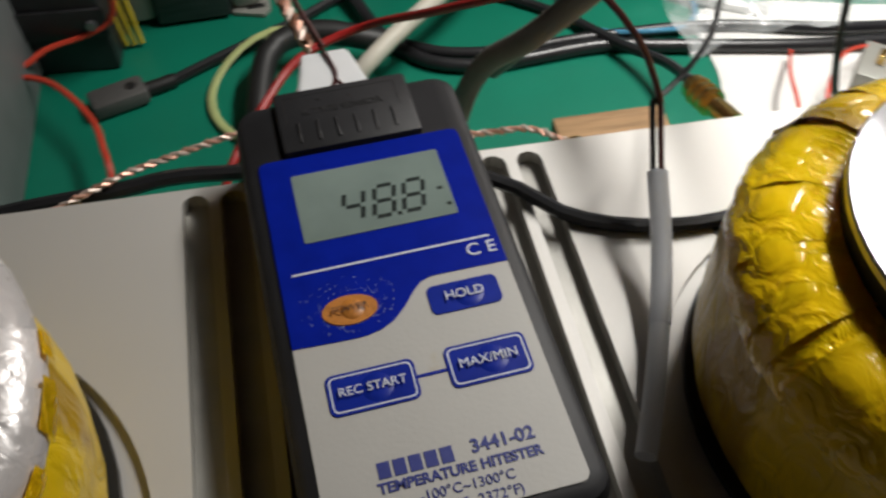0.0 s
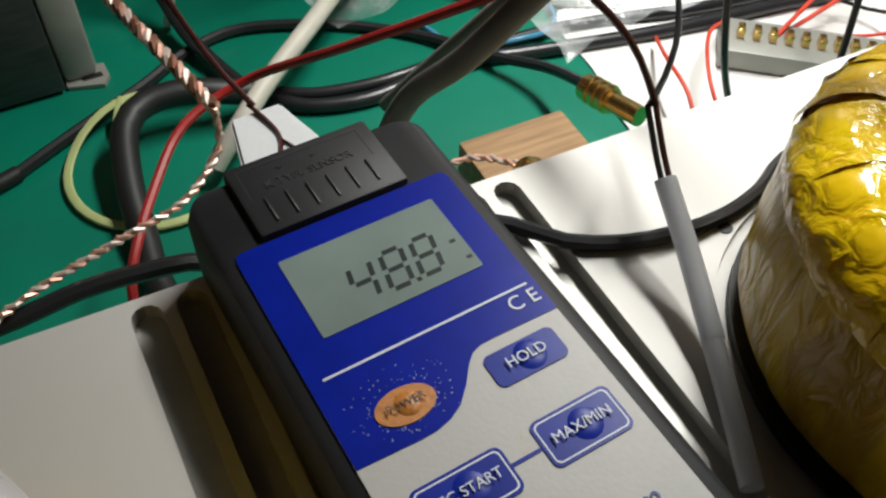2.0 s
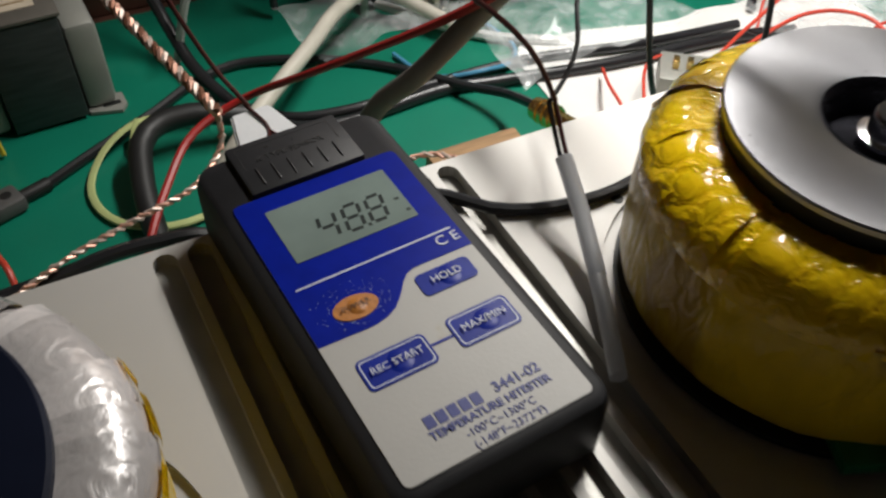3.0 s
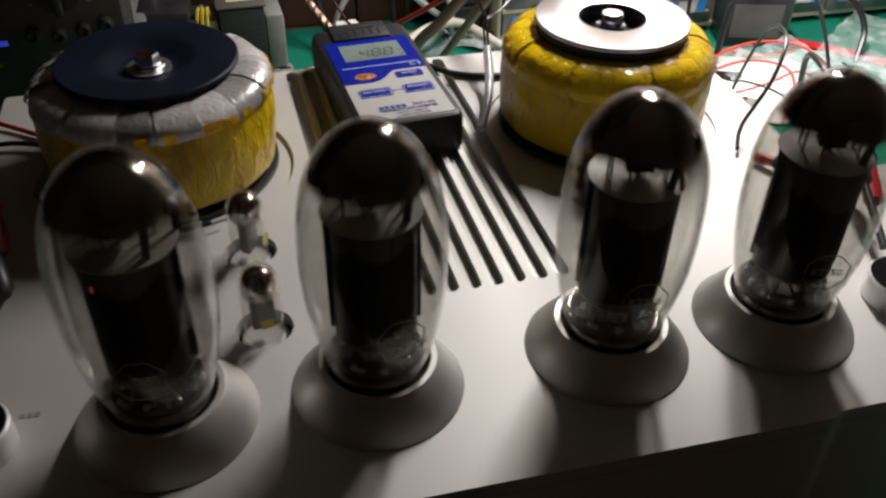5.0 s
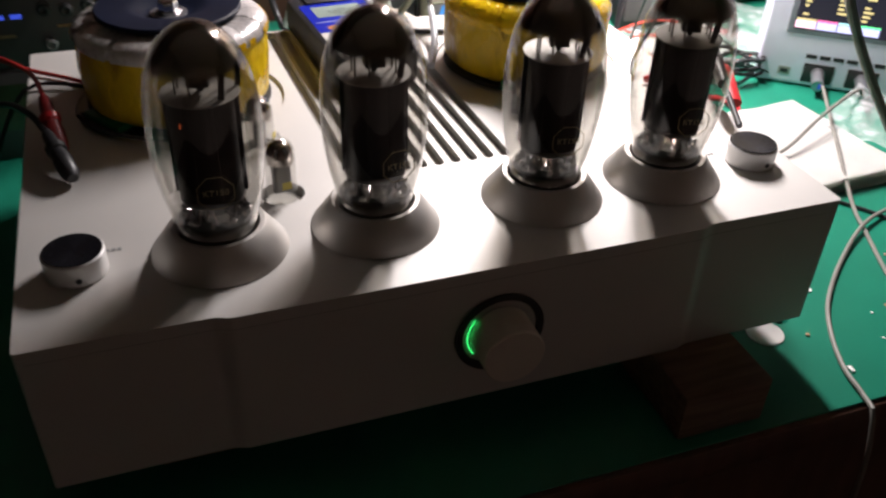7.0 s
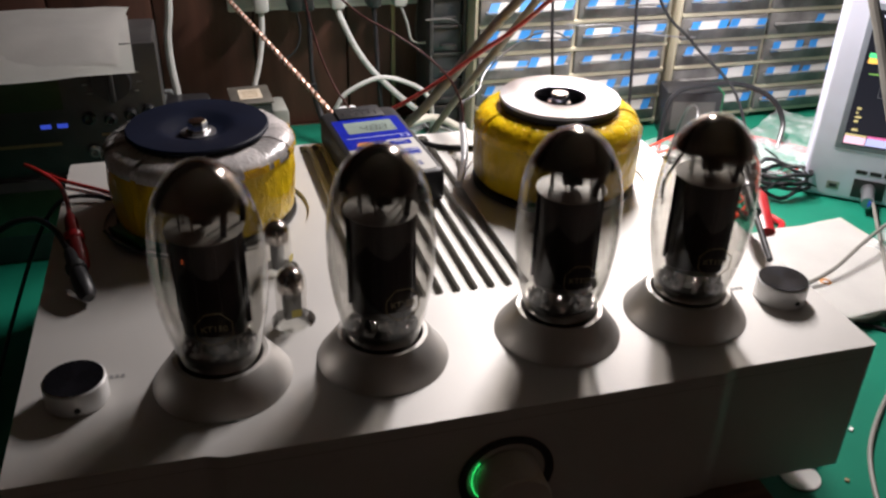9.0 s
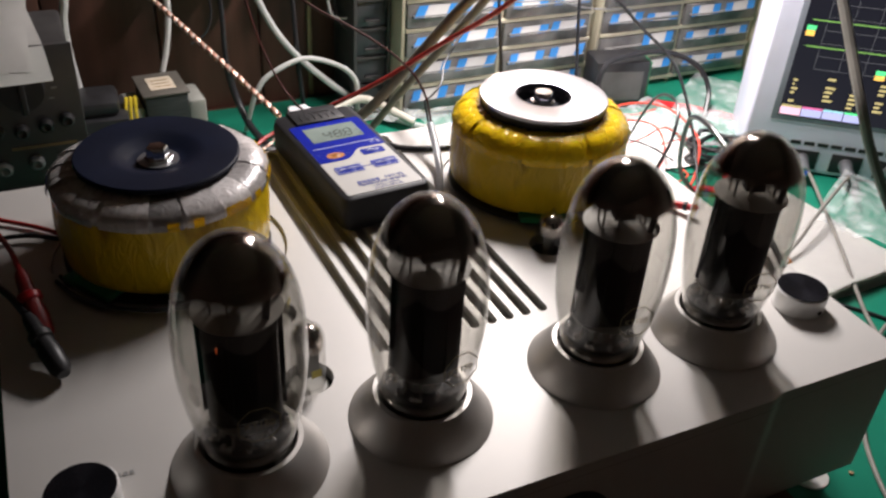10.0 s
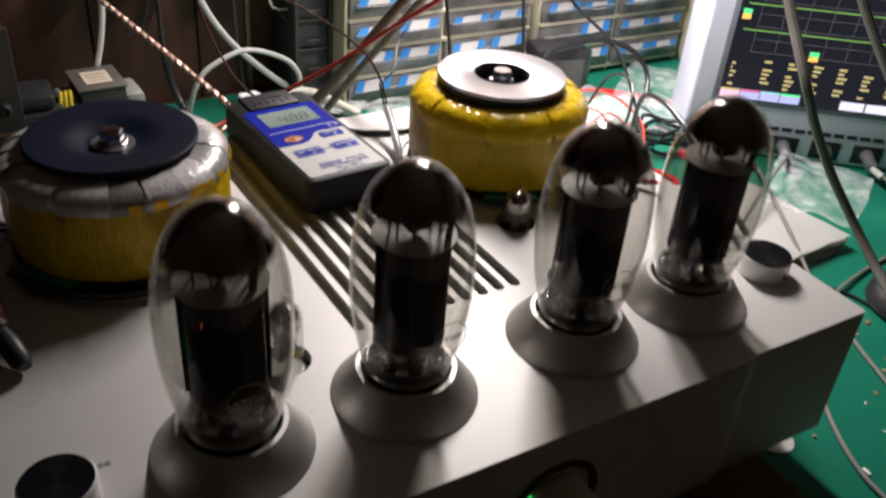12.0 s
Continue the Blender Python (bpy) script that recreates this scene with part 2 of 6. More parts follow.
GOLDINK = pbr("dull_gold_ink", (0.30, 0.24, 0.13), 0.5, 0, 0.1)
GREENLED = glow("green_ring_light", (0.03, 1.0, 0.18), 0.8)
COPPER = pbr("copper_strand", (0.80, 0.47, 0.36), 0.45, 0.7, 0.15, 200)
COPPERDARK = pbr("dark_copper_strand", (0.22, 0.10, 0.06), 0.5, 0.5, 0.2, 200)
COPPERPALE = pbr("tinned_strand", (0.76, 0.62, 0.54), 0.48, 0.5, 0.15, 200)
REDPVC = pbr("red_pvc", (0.38, 0.02, 0.018), 0.4, 0, 0.15, 90)
ORANGEWIRE = pbr("orange_red_wire", (0.65, 0.06, 0.03), 0.4, 0, 0.1)
MAROON = pbr("dark_red_wire", (0.06, 0.014, 0.012), 0.35, 0, 0.15)
BLACKPVC = pbr("black_pvc", (0.018, 0.018, 0.02), 0.32, 0, 0.2, 60, 0.1, 700)
GREYPVC = pbr("grey_pvc", (0.19, 0.18, 0.16), 0.5, 0, 0.12, 60)
DARKGREY = pbr("dark_grey_pvc", (0.085, 0.083, 0.08), 0.5, 0, 0.12, 60)
BEIGEPVC = pbr("beige_pvc", (0.55, 0.52, 0.44), 0.5, 0, 0.1, 60)
WHITEPVC = pbr("off_white_pvc", (0.50, 0.50, 0.48), 0.45, 0, 0.1, 60)
YELGREEN = pbr("yellow_green_sleeve", (0.50, 0.56, 0.24), 0.35, 0, 0.1, 60)
BLUESLEEVE = pbr("blue_clear_sleeve", (0.08, 0.28, 0.45), 0.25, 0, 0.1, 60)
GOLD = pbr("gold_plate", (0.85, 0.58, 0.20), 0.22, 1.0, 0.1, 100)
NYLON = pbr("white_nylon", (0.70, 0.71, 0.72), 0.35, 0, 0.05, 80, sub=0.15)
SLEEVE = milky("milky_heatshrink", (0.86, 0.88, 0.92))
PAPER = pbr("white_paper", (0.78, 0.77, 0.74), 0.7, 0, 0.05, 20, 0.3, 90)
BAGFILM = film("clear_bag_film", (0.75, 0.78, 0.78), 0.32, 0.18, 60)
SCOPE = pbr("blue_white_abs", (0.71, 0.715, 0.85), 0.42, 0, 0.04, 30, 0.1, 1200)
SCREENBLACK = glow("screen_black", (0.012, 0.012, 0.016), 1.0)
CREAM = pbr("cream_cabinet_plastic", (0.52, 0.48, 0.36), 0.5, 0, 0.08, 30, 0.15, 500)
DRAWER = pbr("smoky_drawer_plastic", (0.17, 0.165, 0.16), 0.16, 0, 0.5, 30, 0.1, 200)
SMOKE = pbr("charcoal_drawer", (0.035, 0.040, 0.045), 0.3, 0, 0.3, 40, 0.1, 300)
LABELWHITE = pbr("label_paper", (0.46, 0.45, 0.44), 0.5, 0, 0.05, 60)
LABELBLUE = pbr("label_blue_tape", (0.03, 0.20, 0.52), 0.4, 0, 0.08, 60)
EIGREY = pbr("laminated_core", (0.05, 0.055, 0.055), 0.45, 0.4, 0.3, 40, 0.4, 500, stretch=(1, 1, 8))
EIBELL = pbr("painted_steel_frame", (0.30, 0.30, 0.27), 0.45, 0.2, 0.12, 40)
INSTR = pbr("black_instrument_case", (0.045, 0.043, 0.043), 0.45, 0, 0.2, 40, 0.3, 900)
INSTRLOW = pbr("grey_instrument_case", (0.16, 0.17, 0.17), 0.5, 0, 0.15, 20, 0.3, 900)
PRINTGREY = pbr("faded_print", (0.30, 0.30, 0.30), 0.5)
BROWNPRINT = pbr("tan_print", (0.30, 0.20, 0.10), 0.5)
DIMGREEN = pbr("unlit_green_display", (0.05, 0.075, 0.04), 0.2)
BLUELED = glow("blue_led", (0.08, 0.15, 1.0), 0.25)
REDPLASTIC = pbr("red_plastic", (0.50, 0.015, 0.02), 0.35, 0, 0.1, 60)
STRIPWHITE = pbr("white_strip_plastic", (0.62, 0.61, 0.57), 0.45, 0, 0.08, 40)
TEAL = pbr("teal_plastic", (0.02, 0.22, 0.26), 0.4)


# ---------------------------------------------------------------- geometry helpers
def shape(bm, name, material, smooth=True):
    bmesh.ops.recalc_face_normals(bm, faces=bm.faces)
    me = bpy.data.meshes.new(name)
    bm.to_mesh(me)
    bm.free()
    for m in (material if isinstance(material, (list, tuple)) else [material]):
        me.materials.append(m)
    if smooth:
        me.polygons.foreach_set("use_smooth", [True] * len(me.polygons))
        me.set_sharp_from_angle(angle=radians(38))
    return me


def part(name, bm, material, parent=None, label="", at=None, smooth=True):
    ob = new(name, shape(bm, name, material, smooth))
    if at is not None:
        ob.matrix_basis = at
    if parent is not None:
        ob.parent = parent
    return tagged(ob, label)


def base(name, label, category, at=None, group="", kind=""):
    ob = new(name)
    ob.empty_display_size = 0.01
    if at is not None:
        ob.matrix_basis = at
    return tagged(ob, label, category, group, kind)


def bm_box(x0, y0, z0, x1, y1, z1, bevel=0.0, seg=2):
    bm = bmesh.new()
    bmesh.ops.create_cube(bm, size=1)
    bmesh.ops.scale(bm, vec=(x1 - x0, y1 - y0, z1 - z0), verts=bm.verts)
    bmesh.ops.translate(bm, vec=((x0 + x1) / 2, (y0 + y1) / 2, (z0 + z1) / 2), verts=bm.verts)
    if bevel:
        bmesh.ops.bevel(bm, geom=bm.edges[:], offset=bevel, segments=seg, profile=0.5, affect="EDGES")
    return bm


def bm_lathe(profile, seg=48, wobble=0.0, seed=0.0, ripple=0.0, freq=22):
    """Turns (r, z) pairs about z; wobble and ripple make wrapped surfaces uneven."""
    bm = bmesh.new()
    rings = []
    for r, z in profile:
        if r < 1e-6:
            rings.append([bm.verts.new((0, 0, z))])
            continue
        ring = []
        for k in range(seg):
            a = 2 * math.pi * k / seg
            q = r
            dz = 0.0
            if wobble:
                v = noise.noise(Vector((math.cos(a) * 2.2, math.sin(a) * 2.2, z * 45 + seed)))
                w = noise.noise(Vector((math.cos(a) * 9, math.sin(a) * 9, z * 130 + seed)))
                q += wobble * (v + 0.6 * w)
                dz = wobble * 0.5 * w
            if ripple:
                q += ripple * (abs(((a * freq / (2 * math.pi) + 0.15 * math.sin(a * 5)) % 1.0) - 0.5) - 0.25)
                dz += ripple * 0.8 * (((a * freq / (2 * math.pi)) % 1.0) - 0.5)
            ring.append(bm.verts.new((q * math.cos(a), q * math.sin(a), z + dz)))
        rings.append(ring)
    for a, b in zip(rings, rings[1:]):
        if len(a) == 1 and len(b) == 1:
            continue
        for k in range(seg):
            k2 = (k + 1) % seg
            if len(a) == 1:
                bm.faces.new((a[0], b[k2], b[k]))
            elif len(b) == 1:
                bm.faces.new((a[k], a[k2], b[0]))
            else:
                bm.faces.new((a[k], a[k2], b[k2], b[k]))
    return bm


def bm_prism(pts, z0, z1):
    bm = bmesh.new()
    lo = [bm.verts.new((x, y, z0)) for x, y in pts]
    hi = [bm.verts.new((x, y, z1)) for x, y in pts]
    bm.faces.new(hi)
    bm.faces.new(lo[::-1])
    for k in range(len(pts)):
        k2 = (k + 1) % len(pts)
        bm.faces.new((lo[k], lo[k2], hi[k2], hi[k]))
    return bm


def rounded(x0, y0, x1, y1, r, n=6):
    out = []
    for cx, cy, a0 in ((x1 - r, y1 - r, 0), (x0 + r, y1 - r, 90), (x0 + r, y0 + r, 180), (x1 - r, y0 + r, 270)):
        for k in range(n + 1):
            a = radians(a0 + 90 * k / n)
            out.append((cx + r * math.cos(a), cy + r * math.sin(a)))
    return out


def ring_pts(cx, cy, r, n=40):
    return [(cx + r * math.cos(2 * math.pi * k / n), cy + r * math.sin(2 * math.pi * k / n)) for k in range(n)]


def glide(pts, step=0.006):
    """A smooth curve through the points (Catmull-Rom)."""
    p = [Vector(q) for q in pts]
    p = [2 * p[0] - p[1]] + p + [2 * p[-1] - p[-2]]
    out = []
    for a, b, c, d in zip(p, p[1:], p[2:], p[3:]):
        n = max(2, int((c - b).length / step))
        for k in range(n):
            t = k / n
            out.append(0.5 * (2 * b + (c - a) * t + (2 * a - 5 * b + 4 * c - d) * t * t + (3 * b - a - 3 * c + d) * t ** 3))
    out.append(p[-2])
    return out


def frames_along(path):
    up = Vector((0, 0, 1))
    side = None
    for k, q in enumerate(path):
        d = (path[min(k + 1, len(path) - 1)] - path[max(k - 1, 0)]).normalized()
        if side is None:
            side = d.cross(up if abs(d.z) < 0.95 else Vector((1, 0, 0))).normalized()
        else:
            side = (side - d * side.dot(d)).normalized()
        yield q, d, side, d.cross(side)


def bm_tube(path, r, seg=8, bm=None, flat=1.0):
    bm = bm or bmesh.new()
    rings = []
    for q, d, s, u in frames_along(path):
        rings.append([bm.verts.new(q + r * (math.cos(2 * math.pi * k / seg) * s + flat * math.sin(2 * math.pi * k / seg) * u)) for k in range(seg)])
    for a, b in zip(rings, rings[1:]):
        for k in range(seg):
            bm.faces.new((a[k], a[(k + 1) % seg], b[(k + 1) % seg], b[k]))
    bm.faces.new(rings[0][::-1])
    bm.faces.new(rings[-1])
    return bm


def cable(name, pts, r, material, label, category="cable", seg=8, step=0.006, flat=1.0):
    ob = part(name, bm_tube(glide(pts, step), r, seg, flat=flat), material)
    return tagged(ob, label, category)


def twisted(name, pts, r, strands, turns_per_m, materials, label):
    """Strands wound round one another, each a part."""
    path = glide(pts, 0.0025)
    top = base(name, label, "wire")
    rows = list(frames_along(path))
    for s in range(strands):
        run, walked = [], 0.0
        for k, (q, d, side, u) in enumerate(rows):
            if k:
                walked += (q - rows[k - 1][0]).length
            a = 2 * math.pi * (walked * turns_per_m + s / strands)
            run.append(q + r * (math.cos(a) * side + math.sin(a) * u))
        part("strand", bm_tube(run, r * 0.95, 6), materials[s % len(materials)], top)
    return top


def lettering(text, size, material, parent, at, name="lettering", depth=0.00012, align="CENTER", bold=0.0):
    cu = bpy.data.curves.new(name, "FONT")
    cu.body, cu.size, cu.align_x, cu.align_y = text, size, align, "CENTER"
    cu.extrude, cu.offset = depth, bold
    tmp = bpy.data.objects.new("temp_text", cu)
    scene.collection.objects.link(tmp)
    dg = bpy.context.evaluated_depsgraph_get()
    me = bpy.data.meshes.new_from_object(tmp.evaluated_get(dg))
    bpy.data.objects.remove(tmp)
    me.materials.clear()
    me.materials.append(material)
    ob = new(name, me)
    ob.matrix_basis = at
    ob.parent = parent
    return ob


def crumple(nx, ny, w, h, amp, seed, freq=18.0, curl=0.0):
    bm = bmesh.new()
    g = []
    for i in range(nx + 1):
        col = []
        for j in range(ny + 1):
            x, y = (i / nx - 0.5) * w, (j / ny - 0.5) * h
            z = amp * (noise.noise(Vector((x * freq, y * freq, seed))) + 0.5 * noise.noise(Vector((x * freq * 2.7, y * freq * 2.7, seed + 5))))
            e = 0.03 * w * noise.noise(Vector((x * 30, y * 30, seed + 9)))
            col.append(bm.verts.new((x + e, y - e, z + amp + curl * (x / w) ** 2)))
        g.append(col)
    for i in range(nx):
        for j in range(ny):
            bm.faces.new((g[i][j], g[i + 1][j], g[i + 1][j + 1], g[i][j + 1]))
    return bm


MAT_Z = -0.132
# ---------------------------------------------------------------- room and bench
def slab(name, x0, y0, z0, x1, y1, z1, material, label=""):
    return tagged(part(name, bm_box(x0, y0, z0, x1, y1, z1), material), label, "", "", "structure")


slab("floor", -1.8, -1.9, -0.92, 1.8, 0.80, -0.87, FLOORBROWN)
# Unseen ceiling and walls, added so the lamp's light bounces back warm.
slab("ceiling", -1.8, -1.9, 1.55, 1.8, 0.80, 1.60, WALLBOUNCE)
slab("wall_north", -1.8, 0.72, -0.87, 1.8, 0.80, 1.55, WALLBOUNCE)
slab("wall_south", -1.8, -1.9, -0.87, 1.8, -1.82, 1.55, WALLBOUNCE)
slab("wall_west", -1.8, -1.82, -0.87, -1.72, 0.72, 1.55, WALLBOUNCE)
slab("wall_east", 1.72, -1.82, -0.87, 1.8, 0.72, 1.55, WALLBOUNCE)

bench = base("workbench", "dark brown wooden workbench under a green mat", "workbench")
part("tabletop", bm_box(-1.3, -0.111, -0.162, 1.3, 0.715, -0.1345, 0.003), WOODDARK, bench)
part("apron", bm_box(-1.25, -0.09, -0.30, 1.25, -0.07, -0.1625, 0.002), WOODDARK, bench)
for x, y in ((-1.2, -0.03), (1.2, -0.03), (-1.2, 0.66), (1.2, 0.66)):
    part("leg", bm_box(x - 0.03, y - 0.03, -0.87, x + 0.03, y + 0.03, -0.1625, 0.003), WOODDARK, bench)
tagged(part("bench_mat", bm_box(-1.29, -0.107, -0.134, 1.29, 0.685, MAT_Z, 0.0008), MATGREEN), "green rubber work mat covering the bench", "mat")

paneling = base("wood_panelling", "dark brown wooden boards standing against the wall", "panelling")
for k in range(12):
    x0 = -1.1 + 0.115 * k
    part("board", bm_box(x0, 0.694, MAT_Z - 0.0015, x0 + 0.113, 0.712 + 0.002 * (k % 2), 0.62, 0.0015), WOODDARK, paneling)
part("metal_strip", bm_box(0.106, 0.6895, -0.131, 0.111, 0.6935, 0.3, 0.0005), pbr("tarnished_brass_strip", (0.30, 0.24, 0.13), 0.4, 0.6), paneling)

# ---------------------------------------------------------------- amplifier
AMP_X, FRONT, BACK, LOW = 0.243, -0.0515, 0.318, -0.096


def amp_outline(grow=0.0):
    """Plan of the chassis: rounded corners and a middle of the front that stands a little proud."""
    pts = []
    for cx, cy, a0 in ((AMP_X - 0.003, BACK - 0.003, 0), (-AMP_X + 0.003, BACK - 0.003, 90)):
        pts += [(cx + 0.003 * math.cos(radians(a0 + 30 * k)), cy + 0.003 * math.sin(radians(a0 + 30 * k))) for k in range(4)]
    pts += [(-AMP_X, FRONT + 0.0015), (-AMP_X + 0.0015, FRONT)]
    for k in range(7):
        t = k / 6
        pts.append((-0.150 + 0.012 * t, FRONT - 0.003 * (0.5 - 0.5 * math.cos(math.pi * t))))
    for k in range(7):
        t = k / 6
        pts.append((0.138 + 0.012 * t, FRONT - 0.003 * (0.5 + 0.5 * math.cos(math.pi * t))))
    pts += [(AMP_X - 0.0015, FRONT), (AMP_X, FRONT + 0.0015)]
    return pts


def slot_pts(x):
    hw, y0, y1 = 0.0041, 0.0612, 0.3150
    out = [(x + hw * math.cos(radians(a)), y1 - hw + hw * math.sin(radians(a))) for a in range(0, 181, 30)]
    out += [(x + hw * math.cos(radians(a)), y0 + hw + hw * math.sin(radians(a))) for a in range(180, 361, 30)]
    return [(px - 0.030 * (py - y0), py) for px, py in out]


SMALL = [(-0.095, 0.116), (-0.0925, 0.0555), (0.1000, 0.1242), (0.094, 0.0555)]
SLOTS = [-0.0460 + 0.0117 * k for k in range(10)]
TRAFO = [(-0.137, 0.214), (0.137, 0.2105)]


def top_plate_mesh():
    bm = bmesh.new()
    thick = 0.008
    loops = [(amp_outline(), thick)]
    loops += [(slot_pts(x), 0.0050) for x in SLOTS]
    loops += [(ring_pts(x, y, 0.0135, 32), thick) for x, y in SMALL]
    loops += [(ring_pts(sx * 0.137, 0.205, 0.0735, 72), 0.0025) for sx in (-1, 1)]
    edges, tops = [], []
    for pts, d in loops:
        vs = [bm.verts.new((x, y, 0)) for x, y in pts]
        tops.append((vs, d))
        edges += [bm.edges.new((vs[k], vs[(k + 1) % len(vs)])) for k in range(len(vs))]
    bmesh.ops.triangle_fill(bm, use_beauty=True, use_dissolve=False, edges=edges, normal=(0, 0, 1))
    for k, (vs, d) in enumerate(tops):
        lo = [bm.verts.new((v.co.x, v.co.y, -d)) for v in vs]
        for i in range(len(vs)):
            j = (i + 1) % len(vs)
            f = bm.faces.new((vs[i], vs[j], lo[j], lo[i]))
            f.material_index = 1 if 1 <= k <= len(SLOTS) else 0
        if k >= len(tops) - 2:
            bm.faces.new(lo)
    return bm


amp = base("tube_amplifier", "silver sandblasted aluminium valve amplifier chassis raised on wooden blocks", "amplifier")
bm = top_plate_mesh()
me = bpy.data.meshes.new("top_plate")
bm.to_mesh(me)
bm.free()
me.materials.append(ALU), me.materials.append(MILLED)
plate = new("top_plate", me)
plate.parent = amp


def body_mesh():
    bm = bmesh.new()
    pts = amp_outline()
    n = len(pts)
    inner = [(x * 0.985, 0.13 + (y - 0.13) * 0.985) for x, y in pts]
    a = [bm.verts.new((x, y, -0.0082)) for x, y in pts]
    b = [bm.verts.new((x, y, LOW)) for x, y in pts]
    c = [bm.verts.new((x, y, LOW + 0.004)) for x, y in inner]
    d = [bm.verts.new((x, y, -0.0082)) for x, y in inner]
    for k in range(n):
        j = (k + 1) % n
        bm.faces.new((a[k], a[j], b[j], b[k]))
        f = bm.faces.new((c[k], c[j], d[j], d[k]))
        f.material_index = 1
    bm.faces.new(b[::-1])
    f = bm.faces.new(c)
    f.material_index = 1
    return bm


part("chassis_body", body_mesh(), [ALU, INSIDE], amp)
for sx in (-1, 1):
    part("foot_screw", bm_lathe([(0, -0.010), (0.006, -0.010), (0.006, -0.001), (0, -0.001)], 16), CHROME, amp, at=pose(sx * 0.236, -0.040, LOW))
part("slot_floor", bm_box(-0.0605, 0.058, -0.0125, 0.068, 0.3165, -0.0051), MILLED, amp, "grey metal under the cooling slots")
# circuit boards under the small valves
for x, y in SMALL:
    part("socket_board", bm_box(x - 0.016, y - 0.016, -0.030, x + 0.016, y + 0.016, -0.027), GREENPCB, amp)
# volume control: dark recess, lit ring, knob
ring_bm = bm_lathe([(0.0268, 0), (0.0280, 0.0006), (0.0280, 0.0012), (0.0236, 0.0012), (0.0222, -0.003), (0.0, -0.003)], 64)
part("knob_recess", ring_bm, BLACKPL, amp, "black round recess round the volume knob", at=pose(0.010, FRONT - 0.0032, -0.0475, 90))
part("ring_light", bm_tube([Vector((0.0203 * math.cos(radians(a)), 0.0203 * math.sin(radians(a)), 0.0002)) for a in range(142, 222, 5)], 0.00026, 6), GREENLED, amp, "glowing green arc of light",
     at=pose(0.010, FRONT - 0.0036, -0.0475, 90))
knob = part("volume_knob", bm_lathe([(0.0, 0.0), (0.0186, 0.0), (0.0186, 0.0222), (0.0178, 0.0231), (0.0, 0.0231)], 64), KNOBGREY, amp, "plain aluminium volume knob",
            at=pose(0.010, FRONT - 0.0036, -0.0475, 90))
for sx in (-1, 1):
    tk = part("corner_knob", bm_lathe([(0.0, 0.0), (0.0158, 0.0), (0.0163, 0.0008), (0.0163, 0.0127), (0.0155, 0.0135), (0.0, 0.0135)], 56), SATIN, amp,
              "chrome knob with a spun black top", at=pose(0.0015 + sx * 0.2135, 0.0085, 0.0002))
    part("spun_top", bm_lathe([(0.0152, 0.0), (0.0152, 0.0005), (0.004, 0.0002), (0.0, 0.0002)], 56), KNOBTOP, tk, at=pose(0, 0, 0.0136))
    part("grub_screw", bm_lathe([(0, 0), (0.0016, 0), (0.0016, 0.0004), (0, 0.0004)], 14), RUBBER, tk, at=pose(0.0015, -0.01632, 0.0045, 90))
# valve collars
VALVES, VALVE_Y = (-0.1362, -0.0464, 0.0609, 0.1465), 0.0086
for x in VALVES:
    part("valve_collar", bm_lathe([(0.0378, 0.0), (0.0378, 0.0006), (0.0262, 0.0166), (0.0255, 0.0172), (0.0232, 0.0172), (0.0225, 0.0165), (0.0225, 0.001), (0.0, 0.001)], 72),
         ALU_DARK, amp, "conical grey aluminium collar", at=pose(x, VALVE_Y, 0.0002))
# faint printed legend beside the knobs
for sx in (-1, 1):
    for k in range(3):
        part("legend_bar", bm_box(sx * 0.193 - 0.004 + 0.003 * k, 0.022, 0.0002, sx * 0.193 - 0.002 + 0.003 * k, 0.0245, 0.0004), PRINTGREY, amp)
# rear sockets
for x in (0.078, 0.03, -0.10):
    part("binding_post", bm_lathe([(0, 0), (0.006, 0), (0.006, 0.004), (0.004, 0.005), (0.004, 0.012), (0.0058, 0.013), (0.0058, 0.021), (0.0045, 0.023), (0, 0.023)], 20), GOLD, amp,
         "brass binding post", at=pose(x, BACK + 0.0003, -0.028, -90))

# timber blocks that lift the chassis over the mat
for x0, y0, x1, y1, z1, m, lab in ((0.1215, -0.0985, 0.1850, 0.02, LOW, BLOCKWOOD, "dark old timber block under the amplifier's front"),
                                   (-0.19, -0.02, -0.10, 0.07, LOW, BLOCKWOOD, "dark old timber block under the amplifier's front"),
                                   (0.098, 0.28, 0.154, 0.424, LOW, WOODPALE, "pale sawn timber block under the amplifier's back"),
                                   (-0.20, 0.24, -0.12, 0.30, LOW, WOODPALE, "pale sawn timber block under the amplifier's back")):
    tagged(part("timber_block", bm_box(x0, y0, MAT_Z, x1, y1, z1, 0.0015), m), lab, "timber block", "blocks under the amplifier")


